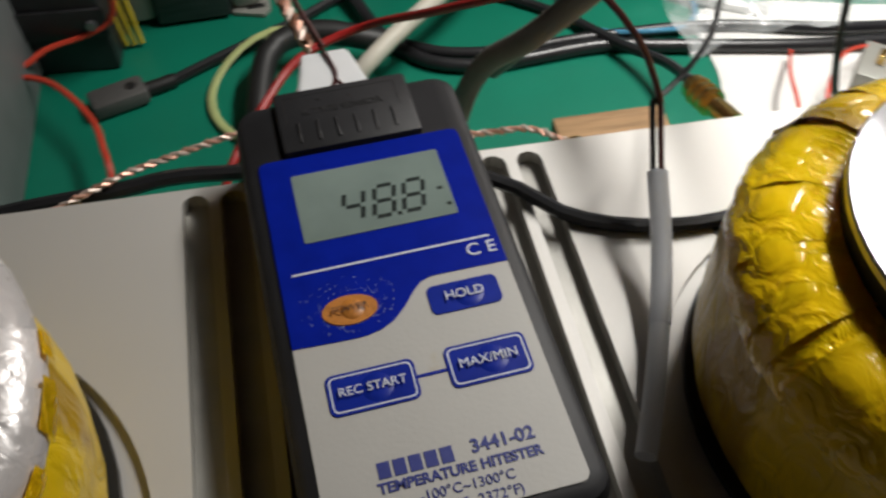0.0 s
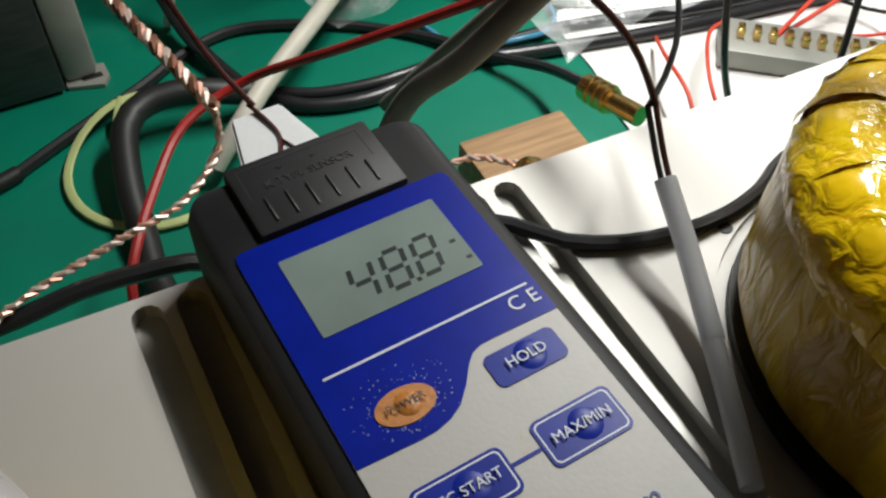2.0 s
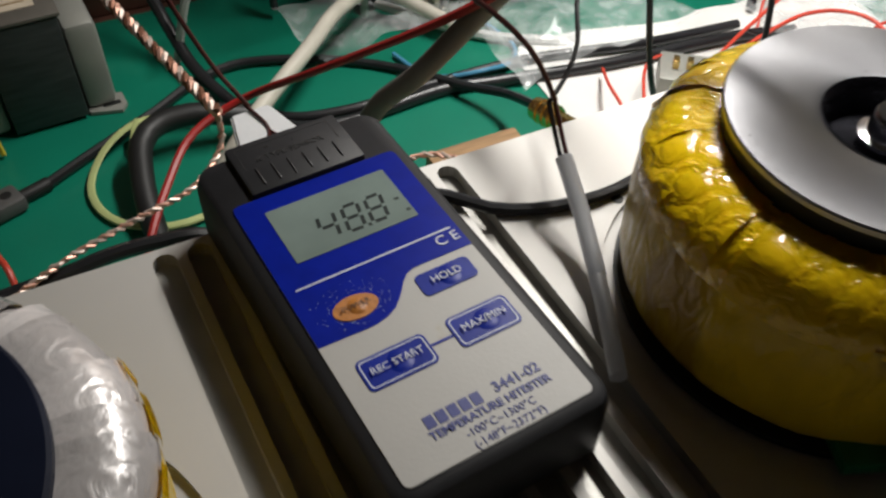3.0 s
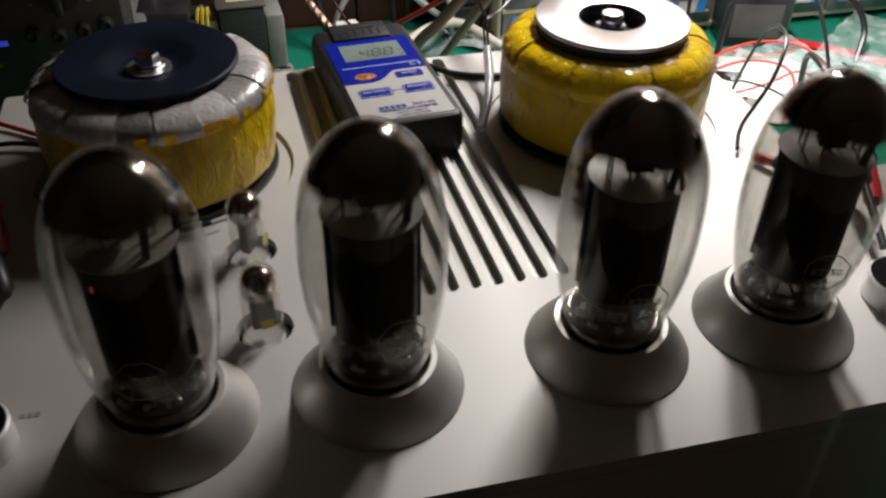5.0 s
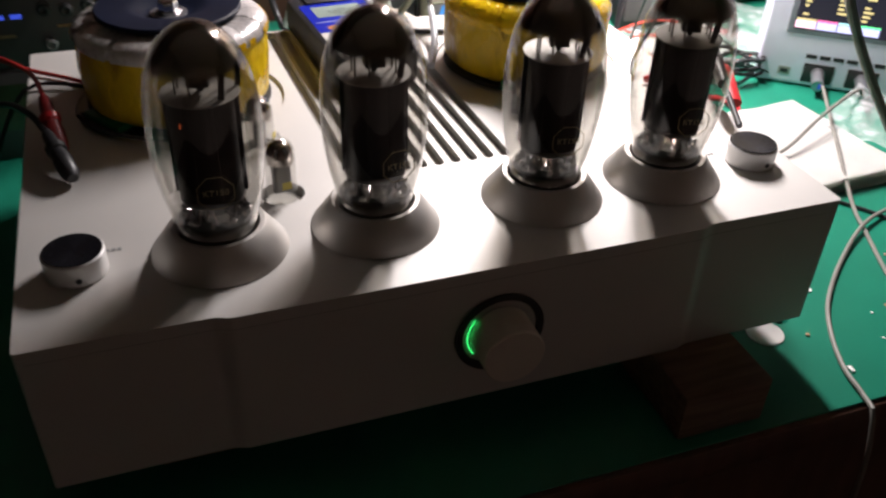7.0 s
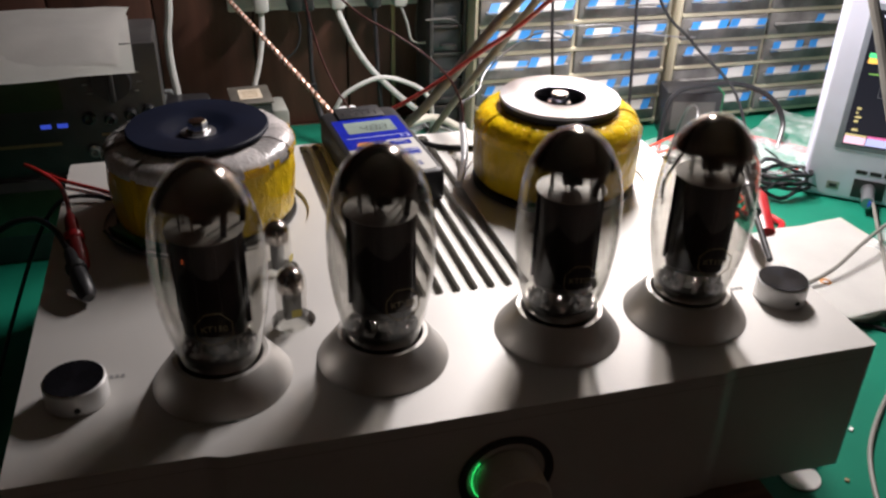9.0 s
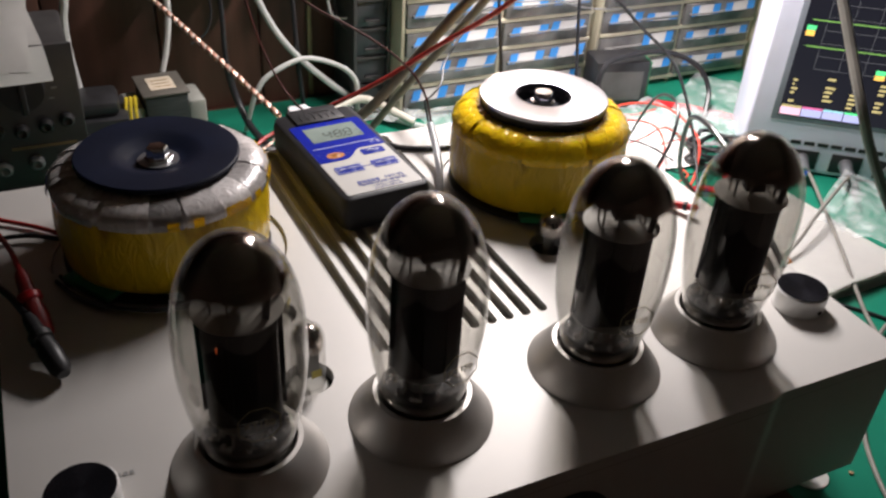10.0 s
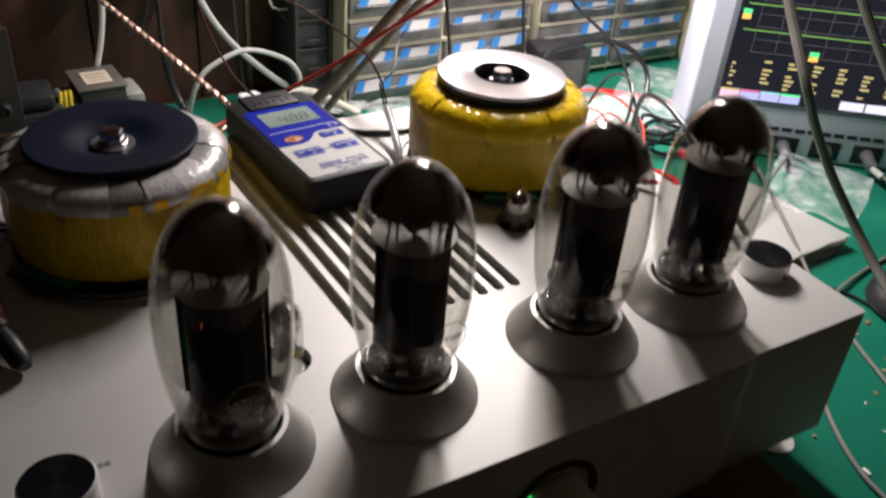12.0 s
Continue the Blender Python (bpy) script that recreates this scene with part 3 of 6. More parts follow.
# ---------------------------------------------------------------- power valves
def power_valve():
    top = base("power_valve", "large clear glass power valve with a mirrored top and black anode", "valve", group="power valves")
    H, Z0 = 0.1303, 0.013

    def outline(t):
        # bottle: narrow neck, widest a little below the middle, round dome
        z = Z0 + (H - Z0) * t
        if t < 0.47:
            q = (0.47 - t) / 0.47
            r = 0.0294 - 0.0093 * q ** 1.8
        else:
            q = (t - 0.47) / 0.53
            r = 0.0294 * max(0.0, 1 - q ** 2.8) ** 0.5
        return r, z

    ts = [k / 44 for k in range(42)] + [0.965, 0.98, 0.99, 0.996, 1.0]
    raw = [outline(t) for t in ts]
    rr = [r for r, _ in raw]
    outer = [(r, z) for r, (_, z) in zip(rr, raw)]
    outer[-1] = (0.0, H)
    wall = 0.0009
    ob = part("glass_bulb", bm_lathe([(max(0.0, r - wall), z - wall * max(0, (z - 0.095) / 0.036)) for r, z in outer][::-1] + outer, 64), GLASS, top, "clear glass bulb")
    coat = [(max(0.0, r - wall * 1.6), z - 0.0012 if z > 0.115 else z) for r, z in outer if z > 0.1055]
    coat[-1] = (0.0, H - wall * 2.2)
    part("mirror_coating", bm_lathe(coat, 56), GETTER, top, "dark silvery mirror coating inside the dome")
    # base and pins in the neck
    part("metal_base", bm_lathe([(0.0, 0.0015), (0.0205, 0.0015), (0.0212, 0.003), (0.0212, 0.0115), (0.0204, 0.0125), (0.0204, 0.0145), (0.0212, 0.0155), (0.0212, 0.0195),
                                 (0.0200, 0.0212), (0.0, 0.0195)], 56), GUN, top, "polished gunmetal base")
    # dark disc added on the base top so the neck reads darker
    part("neck_dark_disc", bm_lathe([(0.0190, 0.0213), (0.0193, 0.0222), (0.0186, 0.0228), (0.0160, 0.0224), (0.0150, 0.0213), (0.0, 0.0206)], 48), ANODE, top, "dark disc added over the base to darken the neck")
    part("stem", bm_lathe([(0.0, 0.0214), (0.010, 0.0214), (0.007, 0.026), (0.005, 0.033), (0.0, 0.033)], 24), clear_stem, top)
    # anode: a flattened box with wings
    body = [(0.0166 * math.copysign(abs(math.cos(radians(a))) ** 0.6, math.cos(radians(a))), 0.0130 * math.copysign(abs(math.sin(radians(a))) ** 0.6, math.sin(radians(a)))) for a in range(0, 360, 10)]
    part("anode", bm_prism(body, 0.0355, 0.0932), ANODE, top, "matt black anode")
    for sx in (-1, 1):
        part("anode_wing", bm_box(sx * 0.0172 - 0.0016, -0.0010, 0.037, sx * 0.0172 + 0.0016, 0.0010, 0.092, 0.0003), ANODE, top)
        part("grid_fin", bm_box(-0.0012 + sx * 0.006, -0.0140, 0.038, 0.0012 + sx * 0.006, 0.0140, 0.0918, 0.0003), ANODE, top)
    part("upper_mica", bm_lathe([(0, 0.0934), (0.0196, 0.0934), (0.0198, 0.0937), (0.0196, 0.0940), (0, 0.0940)], 40), MICA, top, "white mica spacer")
    part("lower_mica", bm_lathe([(0, 0.0340), (0.0172, 0.0340), (0.0172, 0.0347), (0, 0.0347)], 40), GREYMICA, top, "dull grey lower spacer")
    for x, y in ((-0.011, 0.004), (0.011, 0.004), (-0.011, -0.004), (0.011, -0.004), (-0.004, -0.007), (0.004, 0.007)):
        part("support_rod", bm_tube([Vector((x, y, 0.0)) + Vector((0, 0, z)) for z in (0.022, 0.05, 0.113)], 0.0006, 6), WIREMETAL, top)
    part("getter_cup", bm_box(-0.0055, -0.005, 0.0975, 0.0055, 0.003, 0.1060, 0.0008), ANODE, top)
    part("getter_cup", bm_lathe([(0.0045, 0), (0.0055, 0), (0.0055, 0.002), (0.0045, 0.002), (0.0045, 0)], 20), WIREMETAL, top, at=pose(0.003, 0.002, 0.111))
    for gx, gy, gt in ((-0.009, -0.003, 20), (0.002, -0.008, -15), (0.010, 0.001, 35)):
        part("getter_strap", bm_box(-0.0016, -0.0003, 0.0945, 0.0016, 0.0003, 0.1135, 0.0001), ANODE, top, at=pose(gx, gy, 0, 0, 6, gt))
    # chrome pips added to give the neck its sparkle of glints
    for k in range(16):
        a = 2 * math.pi * (k + 0.3 * math.sin(k * 2.1)) / 16
        part("glint_pip", bm_lathe([(0.0, 0.0), (0.0016, 0.0004), (0.0018, 0.0018), (0.0012, 0.0032), (0.0, 0.0038)], 10), CHROME, top, "chrome pip added to make glints in the neck",
             at=pose(0.0172 * math.cos(a), 0.0172 * math.sin(a), 0.0226, 14 * math.sin(k * 1.3), 12 * math.cos(k * 2.7)))
    for k in range(10):
        a = 2 * math.pi * k / 10
        part("lead_wire", bm_tube([Vector((0.012 * math.cos(a), 0.012 * math.sin(a), 0.0195)), Vector((0.016 * math.cos(a + 0.5), 0.016 * math.sin(a + 0.5), 0.0235)),
                                   Vector((0.010 * math.cos(a + 0.2), 0.010 * math.sin(a + 0.2), 0.031))], 0.0007, 5), CHROME, top)
    # printed octagon badge on the bulb, towards the front
    badge = bm_lathe([(0.0095, 0), (0.0100, 0), (0.0100, 0.0001), (0.0095, 0.0001), (0.0095, 0)], 8)
    ob = part("badge", badge, GOLDINK, top, "dull gold octagon badge", at=pose(0.006, -0.0293, 0.052, 90, 0, 10) @ pose(0, 0, 0, 0, 0, 22.5))
    lettering("KT150", 0.0048, GOLDINK, top, pose(0.006, -0.0293, 0.052, 90, 0, 10), "badge_lettering")
    return top


clear_stem = clear_glass("stem_glass", (0.9, 0.9, 0.9), 0.05)
valve = power_valve()
valve.matrix_basis = pose(VALVES[0], VALVE_Y, 0.0014, 0, 0, -13)
for x, turn in zip(VALVES[1:], (-2, -17, -23)):
    copy_thing(valve, pose(x, VALVE_Y, 0.0014, 0, 0, turn))
part("heater", bm_box(-0.0099, -0.0136, 0.0800, -0.0092, -0.0120, 0.0822), HEATER, valve, "faintly glowing red heater gap")


def small_valve():
    top = base("small_valve", "small clear glass driver valve with a mirrored tip", "valve", group="small driver valves")
    prof = [(0.0085, 0.0), (0.0092, 0.002), (0.0095, 0.006), (0.0095, 0.030), (0.0090, 0.034), (0.0075, 0.038), (0.0045, 0.0408), (0.0018, 0.042), (0.0012, 0.045), (0.0, 0.0465)]
    ob = part("glass_bulb", bm_lathe(prof, 32), GLASS, top)
    part("mirror_coating", bm_lathe([(0.0083, 0.025), (0.0083, 0.028), (0.0083, 0.031), (0.0078, 0.034), (0.0064, 0.0372), (0.0035, 0.0395), (0.0, 0.0402)], 32), SILVERED, top)
    part("socket", bm_lathe([(0, -0.027), (0.0112, -0.027), (0.0112, -0.002), (0.0098, -0.0005), (0.0, -0.0005)], 28), pbr_socket, top, "white ceramic socket")
    part("anode", bm_box(-0.0055, -0.0025, 0.006, 0.0055, 0.0025, 0.026, 0.0008), pbr_greyanode, top)
    part("mica", bm_lathe([(0, 0.0268), (0.0080, 0.0268), (0.0080, 0.0274), (0, 0.0274)], 24), MICA, top)
    part("label_mark", bm_box(-0.003, -0.00965, 0.012, 0.003, -0.00955, 0.017), pbr_yellowmark, top)
    return top


pbr_socket = pbr("white_ceramic", (0.65, 0.64, 0.60), 0.35)
pbr_greyanode = pbr("grey_anode", (0.20, 0.20, 0.20), 0.45, 0.5)
pbr_yellowmark = pbr("yellow_mark", (0.6, 0.5, 0.1), 0.5)
sv = small_valve()
sv.matrix_basis = pose(SMALL[0][0], SMALL[0][1], -0.004, 0, 0, 60)
for (x, y), a in zip(SMALL[1:], (10, 40, 75)):
    copy_thing(sv, pose(x, y, -0.0165 if x > 0 and y > 0.1 else -0.004, 0, 0, a))


# ---------------------------------------------------------------- toroidal transformers
def toroid(x, y, side, shoulder, disc, label, seed, steel):
    top = base("toroidal_transformer", label, "transformer", pose(x, y, -0.0024), group="toroidal transformers")
    part("base_pad", bm_lathe([(0, 0.0), (0.064, 0.0), (0.0655, 0.001), (0.0655, 0.0035), (0.0, 0.0035)], 64, 0.0006, seed), RUBBER, top, "black rubber pad")
    part("insulation_tab", bm_box(-0.019, -0.0695, 0.0036, 0.019, -0.050, 0.0085, 0.0008), GREENPCB, top, "green insulating tab", at=pose(0, 0, 0, 0, 0, -55 if not steel else -22))
    z1 = 0.0500 if steel else 0.0545
    up = pose(0, 0, 0.0046 if steel else 0.0037)
    wall = [(0.050, 0.0042), (0.060, 0.0048), (0.0640, 0.008)] + [(0.0648 + 0.0012 * math.sin(k / 13 * 3.0), 0.010 + (z1 - 0.010) * k / 13) for k in range(14)]
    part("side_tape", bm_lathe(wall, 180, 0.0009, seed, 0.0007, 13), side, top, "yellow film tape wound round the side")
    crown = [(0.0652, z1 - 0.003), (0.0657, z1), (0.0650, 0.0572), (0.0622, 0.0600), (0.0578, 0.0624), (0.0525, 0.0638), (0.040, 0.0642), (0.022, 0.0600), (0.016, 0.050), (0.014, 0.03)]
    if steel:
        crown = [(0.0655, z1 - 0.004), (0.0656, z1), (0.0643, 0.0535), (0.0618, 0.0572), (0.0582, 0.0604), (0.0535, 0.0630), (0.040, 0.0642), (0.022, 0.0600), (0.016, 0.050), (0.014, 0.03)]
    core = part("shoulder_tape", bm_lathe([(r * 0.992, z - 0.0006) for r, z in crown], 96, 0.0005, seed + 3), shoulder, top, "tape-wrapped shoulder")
    n_strips = 27
    meshes = []
    for v in range(4):
        b = bmesh.new()
        rows_ = []
        span = 2 * math.pi / n_strips * (1.25 + 0.08 * v)
        for r, z in crown[:8]:
            row_ = []
            for k in range(5):
                t = k / 4
                a = span * t
                q = noise.noise(Vector((t * 4 + v * 9, r * 160, z * 160 + seed)))
                lift = 0.0002 + (0.0003 if steel else 0.0015) * t + (0.0010 if steel else 0.0005) * q
                row_.append(b.verts.new(((r + lift) * math.cos(a), (r + lift) * math.sin(a), z + 0.6 * lift)))
            rows_.append(row_)
        for ra, rb in zip(rows_, rows_[1:]):
            for k in range(4):
                b.faces.new((ra[k], ra[k + 1], rb[k + 1], rb[k]))
        meshes.append(shape(b, "tape_strip", shoulder))
    for k in range(n_strips):
        st = new("tape_strip", meshes[(k * 3 + k // 4) % 4])
        st.matrix_basis = pose(0, 0, 0, 0, 0, 360 / n_strips * k + 4.5 * math.sin(k * 2.3) + 2.5 * math.sin(k * 5.1))
        st.parent = core
    if not steel:
        # ends of the yellow side tape that lap over the grey shoulder
        rf = random.Random(4)
        for k in range(9):
            a0 = radians(-95 + 13 * k + rf.uniform(-3, 3))
            wide, high = radians(rf.uniform(5, 12)), rf.uniform(0.5, 1.0)
            fb = bmesh.new()
            grid_ = [[fb.verts.new(((r_ + 0.0024) * math.cos(a0 + wide * i / 4), (r_ + 0.0024) * math.sin(a0 + wide * i / 4), z_ + 0.0008)) for i in range(5)]
                     for r_, z_ in (crown[0], crown[1], (0.0657 - 0.0012 * high, z1 + 0.0036 * high))]
            for ra, rb in zip(grid_, grid_[1:]):
                for i in range(4):
                    fb.faces.new((ra[i], ra[i + 1], rb[i + 1], rb[i]))
            bmesh.ops.solidify(fb, geom=fb.faces[:], thickness=-0.0003)
            part("tape_end", fb, YELLOWLIT, top)
    if steel:
        part("rubber_disc", bm_lathe([(0.018, 0.0570), (0.0452, 0.0570), (0.0460, 0.0580), (0.0460, 0.0645), (0.018, 0.0645)], 72), RUBBER, top, "black rubber washer", at=up)
        plate_r = [(0.0165, 0.0572), (0.0178, 0.0640), (0.0200, 0.0668), (0.0225, 0.0674), (0.0466, 0.0674), (0.0471, 0.0668), (0.0471, 0.0652), (0.0225, 0.0650), (0.0165, 0.0572)]
        part("clamp_disc", bm_lathe(plate_r, 80), disc, top, "brushed steel clamping disc", at=up)
        part("bowl", bm_lathe([(0.0, 0.0577), (0.0163, 0.0577), (0.0175, 0.0640), (0.0199, 0.0671), (0.0204, 0.0673)], 56), KNOBTOP, top, "glossy black dished centre", at=up)
        part("hub", bm_lathe([(0.0, 0.0560), (0.0168, 0.0560), (0.0168, 0.0575), (0, 0.0575)], 40), RUBBER, top, at=up)
    else:
        plate_r = [(0.0, 0.0600), (0.013, 0.0600), (0.018, 0.0615), (0.024, 0.0650), (0.030, 0.0663), (0.0487, 0.0668), (0.0496, 0.0660), (0.0496, 0.0640), (0.030, 0.0632), (0.012, 0.0585),
                   (0.0, 0.0585)]
        part("clamp_disc", bm_lathe(plate_r, 80), disc, top, "matt navy-black dished clamping disc", at=up)
        part("washer", bm_lathe([(0.0, 0.0601), (0.0125, 0.0601), (0.0125, 0.0612), (0, 0.0612)], 40), STEEL, top, at=up)
    bolt = part("bolt", bm_lathe([(0.0, 0.0612), (0.0088, 0.0612), (0.0088, 0.0625), (0.0068, 0.0630), (0.0068, 0.0685), (0.0060, 0.0696), (0.0, 0.0698)], 6 if not steel else 32), CHROME, top, "shiny bolt", at=up)
    return top


toroid(TRAFO[0][0], TRAFO[0][1], YELLOW, SILVERTAPE, NAVY, "toroidal transformer in yellow tape with grey shoulders and black disc", 1.0, False)
toroid(TRAFO[1][0], TRAFO[1][1], YELLOW, YELLOWLIT, SPUNSTEEL, "toroidal transformer in shiny yellow tape with a steel disc on top", 7.0, True)
for seed, ang0, lift in ((0, 190, 0.002), (3, 205, 0.004), (5, 198, 0.006)):
    cable("transformer_lead", [(TRAFO[0][0] + (0.070 + 0.001 * seed) * math.cos(radians(ang0 + a)), TRAFO[0][1] - 0.004 + (0.070 + 0.001 * seed) * math.sin(radians(ang0 + a)), lift - 0.001)
                               for a in range(0, 91, 15)], 0.0013, WHITEPVC if seed == 3 else BLACKPVC, "thin insulated lead curled round the transformer's foot", "wire")


# ---------------------------------------------------------------- thermometer
METER = pose(0.001, 0.256, 0.0003, 0, 0, 4.7)
MZ = 0.0255
meter = base("digital_thermometer", "handheld digital thermometer with blue and white face, lying on the chassis", "thermometer", METER)


def meter_body():
    bm = bmesh.new()
    layers = [(0.0015, 0.0), (0.0, 0.002), (0.0, 0.020), (0.0012, 0.0242), (0.0030, MZ)]
    rings = []
    for inset, z in layers:
        rings.append([bm.verts.new((x, y, z)) for x, y in rounded(-0.0330 + inset, -0.0695 + inset, 0.0345 - inset, 0.0705 - inset, 0.0075 - inset * 0.7, 7)])
    n = len(rings[0])
    for a, b in zip(rings, rings[1:]):
        for k in range(n):
            bm.faces.new((a[k], a[(k + 1) % n], b[(k + 1) % n], b[k]))
    bm.faces.new(rings[0][::-1])
    bm.faces.new(rings[-1])
    return bm


part("case", meter_body(), METERGREY, meter)
part("front_panel", bm_prism(rounded(-0.0280, -0.0645, 0.0290, 0.0453, 0.0022, 4), MZ - 0.0004, MZ + 0.0004), PANELWHITE, meter, "white printed face panel")
wave = [(-0.0280, -0.0164), (-0.0135, -0.0170), (-0.0100, -0.0169), (-0.0062, -0.0160), (-0.0028, -0.0143), (0.0008, -0.0108), (0.0040, -0.0068), (0.0062, -0.0048), (0.0088, -0.0039), (0.0120, -0.0038), (0.0290, -0.0041)]
blue = wave + [(0.0290, 0.0431), (0.0284, 0.0447), (0.0268, 0.0453), (-0.0258, 0.0453), (-0.0274, 0.0447), (-0.0280, 0.0431)]
part("blue_field", bm_prism(blue, MZ + 0.00045, MZ + 0.0006), PANELBLUE, meter, "glossy blue printed field")
part("display", bm_prism(rounded(-0.0199, 0.0142, 0.0212, 0.0383, 0.0006, 3), MZ + 0.00065, MZ + 0.0008), LCD, meter, "grey liquid crystal display")
lz = MZ + 0.00085


def segment_digit(ch, x, y, w, h, th):
    on = {"4": "bcfg", "7": "abc", "8": "abcdefg"}[ch]
    lean = 0.20
    spots = {"a": (0, h, 1), "g": (0, h / 2, 1), "d": (0, 0, 1), "b": (w, h * 0.75, 0), "c": (w, h * 0.25, 0), "f": (0, h * 0.75, 0), "e": (0, h * 0.25, 0)}
    for s in on:
        sx, sy_, flat = spots[s]
        if flat:
            quad = [(th * 0.55, sy_ - th / 2), (w - th * 0.55, sy_ - th / 2), (w - th * 0.55, sy_ + th / 2), (th * 0.55, sy_ + th / 2)]
        else:
            quad = [(sx - th / 2, sy_ - h / 4 + th * 0.55), (sx + th / 2, sy_ - h / 4 + th * 0.55), (sx + th / 2, sy_ + h / 4 - th * 0.55), (sx - th / 2, sy_ + h / 4 - th * 0.55)]
        part("display_segment", bm_prism([(x + px + lean * py, y + py) for px, py in quad], lz - 0.00005, lz), LCDINK, meter, smooth=False)


for ch, x in (("4", -0.0090), ("8", -0.0006), ("8", 0.0075)):
    segment_digit(ch, x, 0.0182, 0.0053, 0.0106, 0.0013)
part("display_point", bm_box(0.0056, 0.0174, lz - 0.0001, 0.0068, 0.0186, lz), LCDINK, meter)
for u, v, w in ((0.0178, 0.0235, 0.0016), (0.0190, 0.0175, 0.0014)):
    part("display_icon", bm_box(u, v, lz - 0.0001, u + w, v + 0.0010, lz), LCDINK, meter)
part("rule", bm_box(-0.0247, 0.0046, MZ + 0.0006, 0.0268, 0.0052, MZ + 0.00075), INKWHITE, meter)
pz = MZ + 0.0007


def at_face(u, v, z=pz):
    return pose(u, v, z)


lettering("C E", 0.0054, INKWHITE, meter, at_face(0.0236, 0.0012), "approval_mark")


def key(name, u0, v0, u1, v1, text, frame_line, size):
    k = part(name, bm_prism(rounded(u0, v0, u1, v1, 0.0018, 5), MZ + 0.0004, MZ + 0.0007), KEYBLUE, meter, "blue membrane key")
    if frame_line:
        outer, inner = rounded(u0 + 0.0007, v0 + 0.0007, u1 - 0.0007, v1 - 0.0007, 0.0014, 5), rounded(u0 + 0.00105, v0 + 0.00105, u1 - 0.00105, v1 - 0.00105, 0.0012, 5)
        b = bmesh.new()
        o = [b.verts.new((x, y, MZ + 0.00075)) for x, y in outer]
        i = [b.verts.new((x, y, MZ + 0.00075)) for x, y in inner]
        for q in range(len(o)):
            j = (q + 1) % len(o)
            b.faces.new((o[q], o[j], i[j], i[q]))
        part("key_outline", b, INKWHITE, k)
    cu, cv = (u0 + u1) / 2, (v0 + v1) / 2
    dome = [(0.0038, 0.0), (0.0030, 0.00025), (0.0018, 0.0004), (0.0, 0.00045)]
    part("key_dome", bm_lathe(dome, 24), KEYBLUE, k, at=pose(cu + 0.001, cv, MZ + 0.00069))
    lettering(text, size, INKWHITE, k, pose(cu, cv, MZ + 0.00145), "key_lettering", 0.00008)


key("hold_key", 0.0066, -0.0156, 0.0246, -0.0071, "HOLD", False, 0.0036)
key("max_min_key", 0.0061, -0.0362, 0.0259, -0.0251, "MAX/MIN", True, 0.0034)
key("rec_start_key", -0.0222, -0.0363, -0.0012, -0.0256, "REC START", True, 0.0032)
part("key_link", bm_box(-0.0013, -0.0312, MZ + 0.00042, 0.0062, -0.0304, MZ + 0.0006), KEYBLUE, meter)
power = part("power_key", bm_prism([(-0.0126 + 0.0069 * math.cos(radians(a)), -0.0087 + 0.0043 * math.sin(radians(a))) for a in range(0, 360, 12)], MZ + 0.0005, MZ + 0.0009), ORANGE, meter,
             "worn orange oval power key")
part("key_dome", bm_lathe([(0.0030, 0.0), (0.0024, 0.0004), (0.0, 0.0007)], 24), ORANGE, power, at=pose(-0.0120, -0.0087, MZ + 0.0009))
lettering("POWER", 0.0026, pbr("brown_ink", (0.10, 0.045, 0.02), 0.5), power, pose(-0.0126, -0.0087, MZ + 0.00165), "key_lettering", 0.00005)
rnd = random.Random(4)
for k in range(110):
    a, r = rnd.uniform(0, 6.28), 0.0074 + 0.0062 * rnd.random() ** 1.6
    u, v = -0.0126 + r * math.cos(a), -0.0080 + r * 0.68 * math.sin(a)
    if v > -0.0155 and u > -0.0265:
        q_ = rnd.uniform(0.00007, 0.00020)
        part("paint_chip", bm_prism([(u + q_ * rnd.uniform(0.6, 1.4) * math.cos(q), v + q_ * rnd.uniform(0.6, 1.4) * math.sin(q)) for q in (0, 1.6, 3.1, 4.7)], MZ + 0.0006, MZ + 0.00066),
             CHIP, meter)
# maker's mark as plain bars, then the printed lines
for k in range(5):
    part("maker_mark", bm_box(-0.0150 + 0.0035 * k, -0.0530, MZ + 0.0004, -0.0122 + 0.0035 * k, -0.0492, MZ + 0.00055), INKBLUE, meter)
lettering("3441-02", 0.0044, INKBLUE, meter, at_face(0.0131, -0.0508, MZ + 0.0005), "model_lettering", bold=0.0001)
lettering("TEMPERATURE HITESTER", 0.0033, INKBLUE, meter, at_face(0.0026, -0.0552, MZ + 0.0005), "title_lettering", bold=0.0001)
lettering("-100\u00b0C~1300\u00b0C", 0.0032, INKBLUE, meter, at_face(0.0030, -0.0590, MZ + 0.0005), "range_lettering")
lettering("(-148\u00b0F~2372\u00b0F)", 0.0032, INKBLUE, meter, at_face(0.0036, -0.0626, MZ + 0.0005), "range_lettering")
# raised connector cover
cover = part("connector_cover", bm_box(-0.0204, 0.0461, MZ - 0.004, 0.0196, 0.0710, MZ + 0.0022, 0.0012), METERGREY, meter, "raised black connector cover with ribs")
fz = MZ + 0.0023
for x0, y0, x1, y1 in ((-0.0178, 0.0680, 0.0158, 0.0683), (-0.0178, 0.0575, -0.0175, 0.0683), (0.0155, 0.0580, 0.0158, 0.0683)):
    part("frame_line", bm_box(x0, y0, fz - 0.0003, x1, y1, fz), RUBBER, cover)
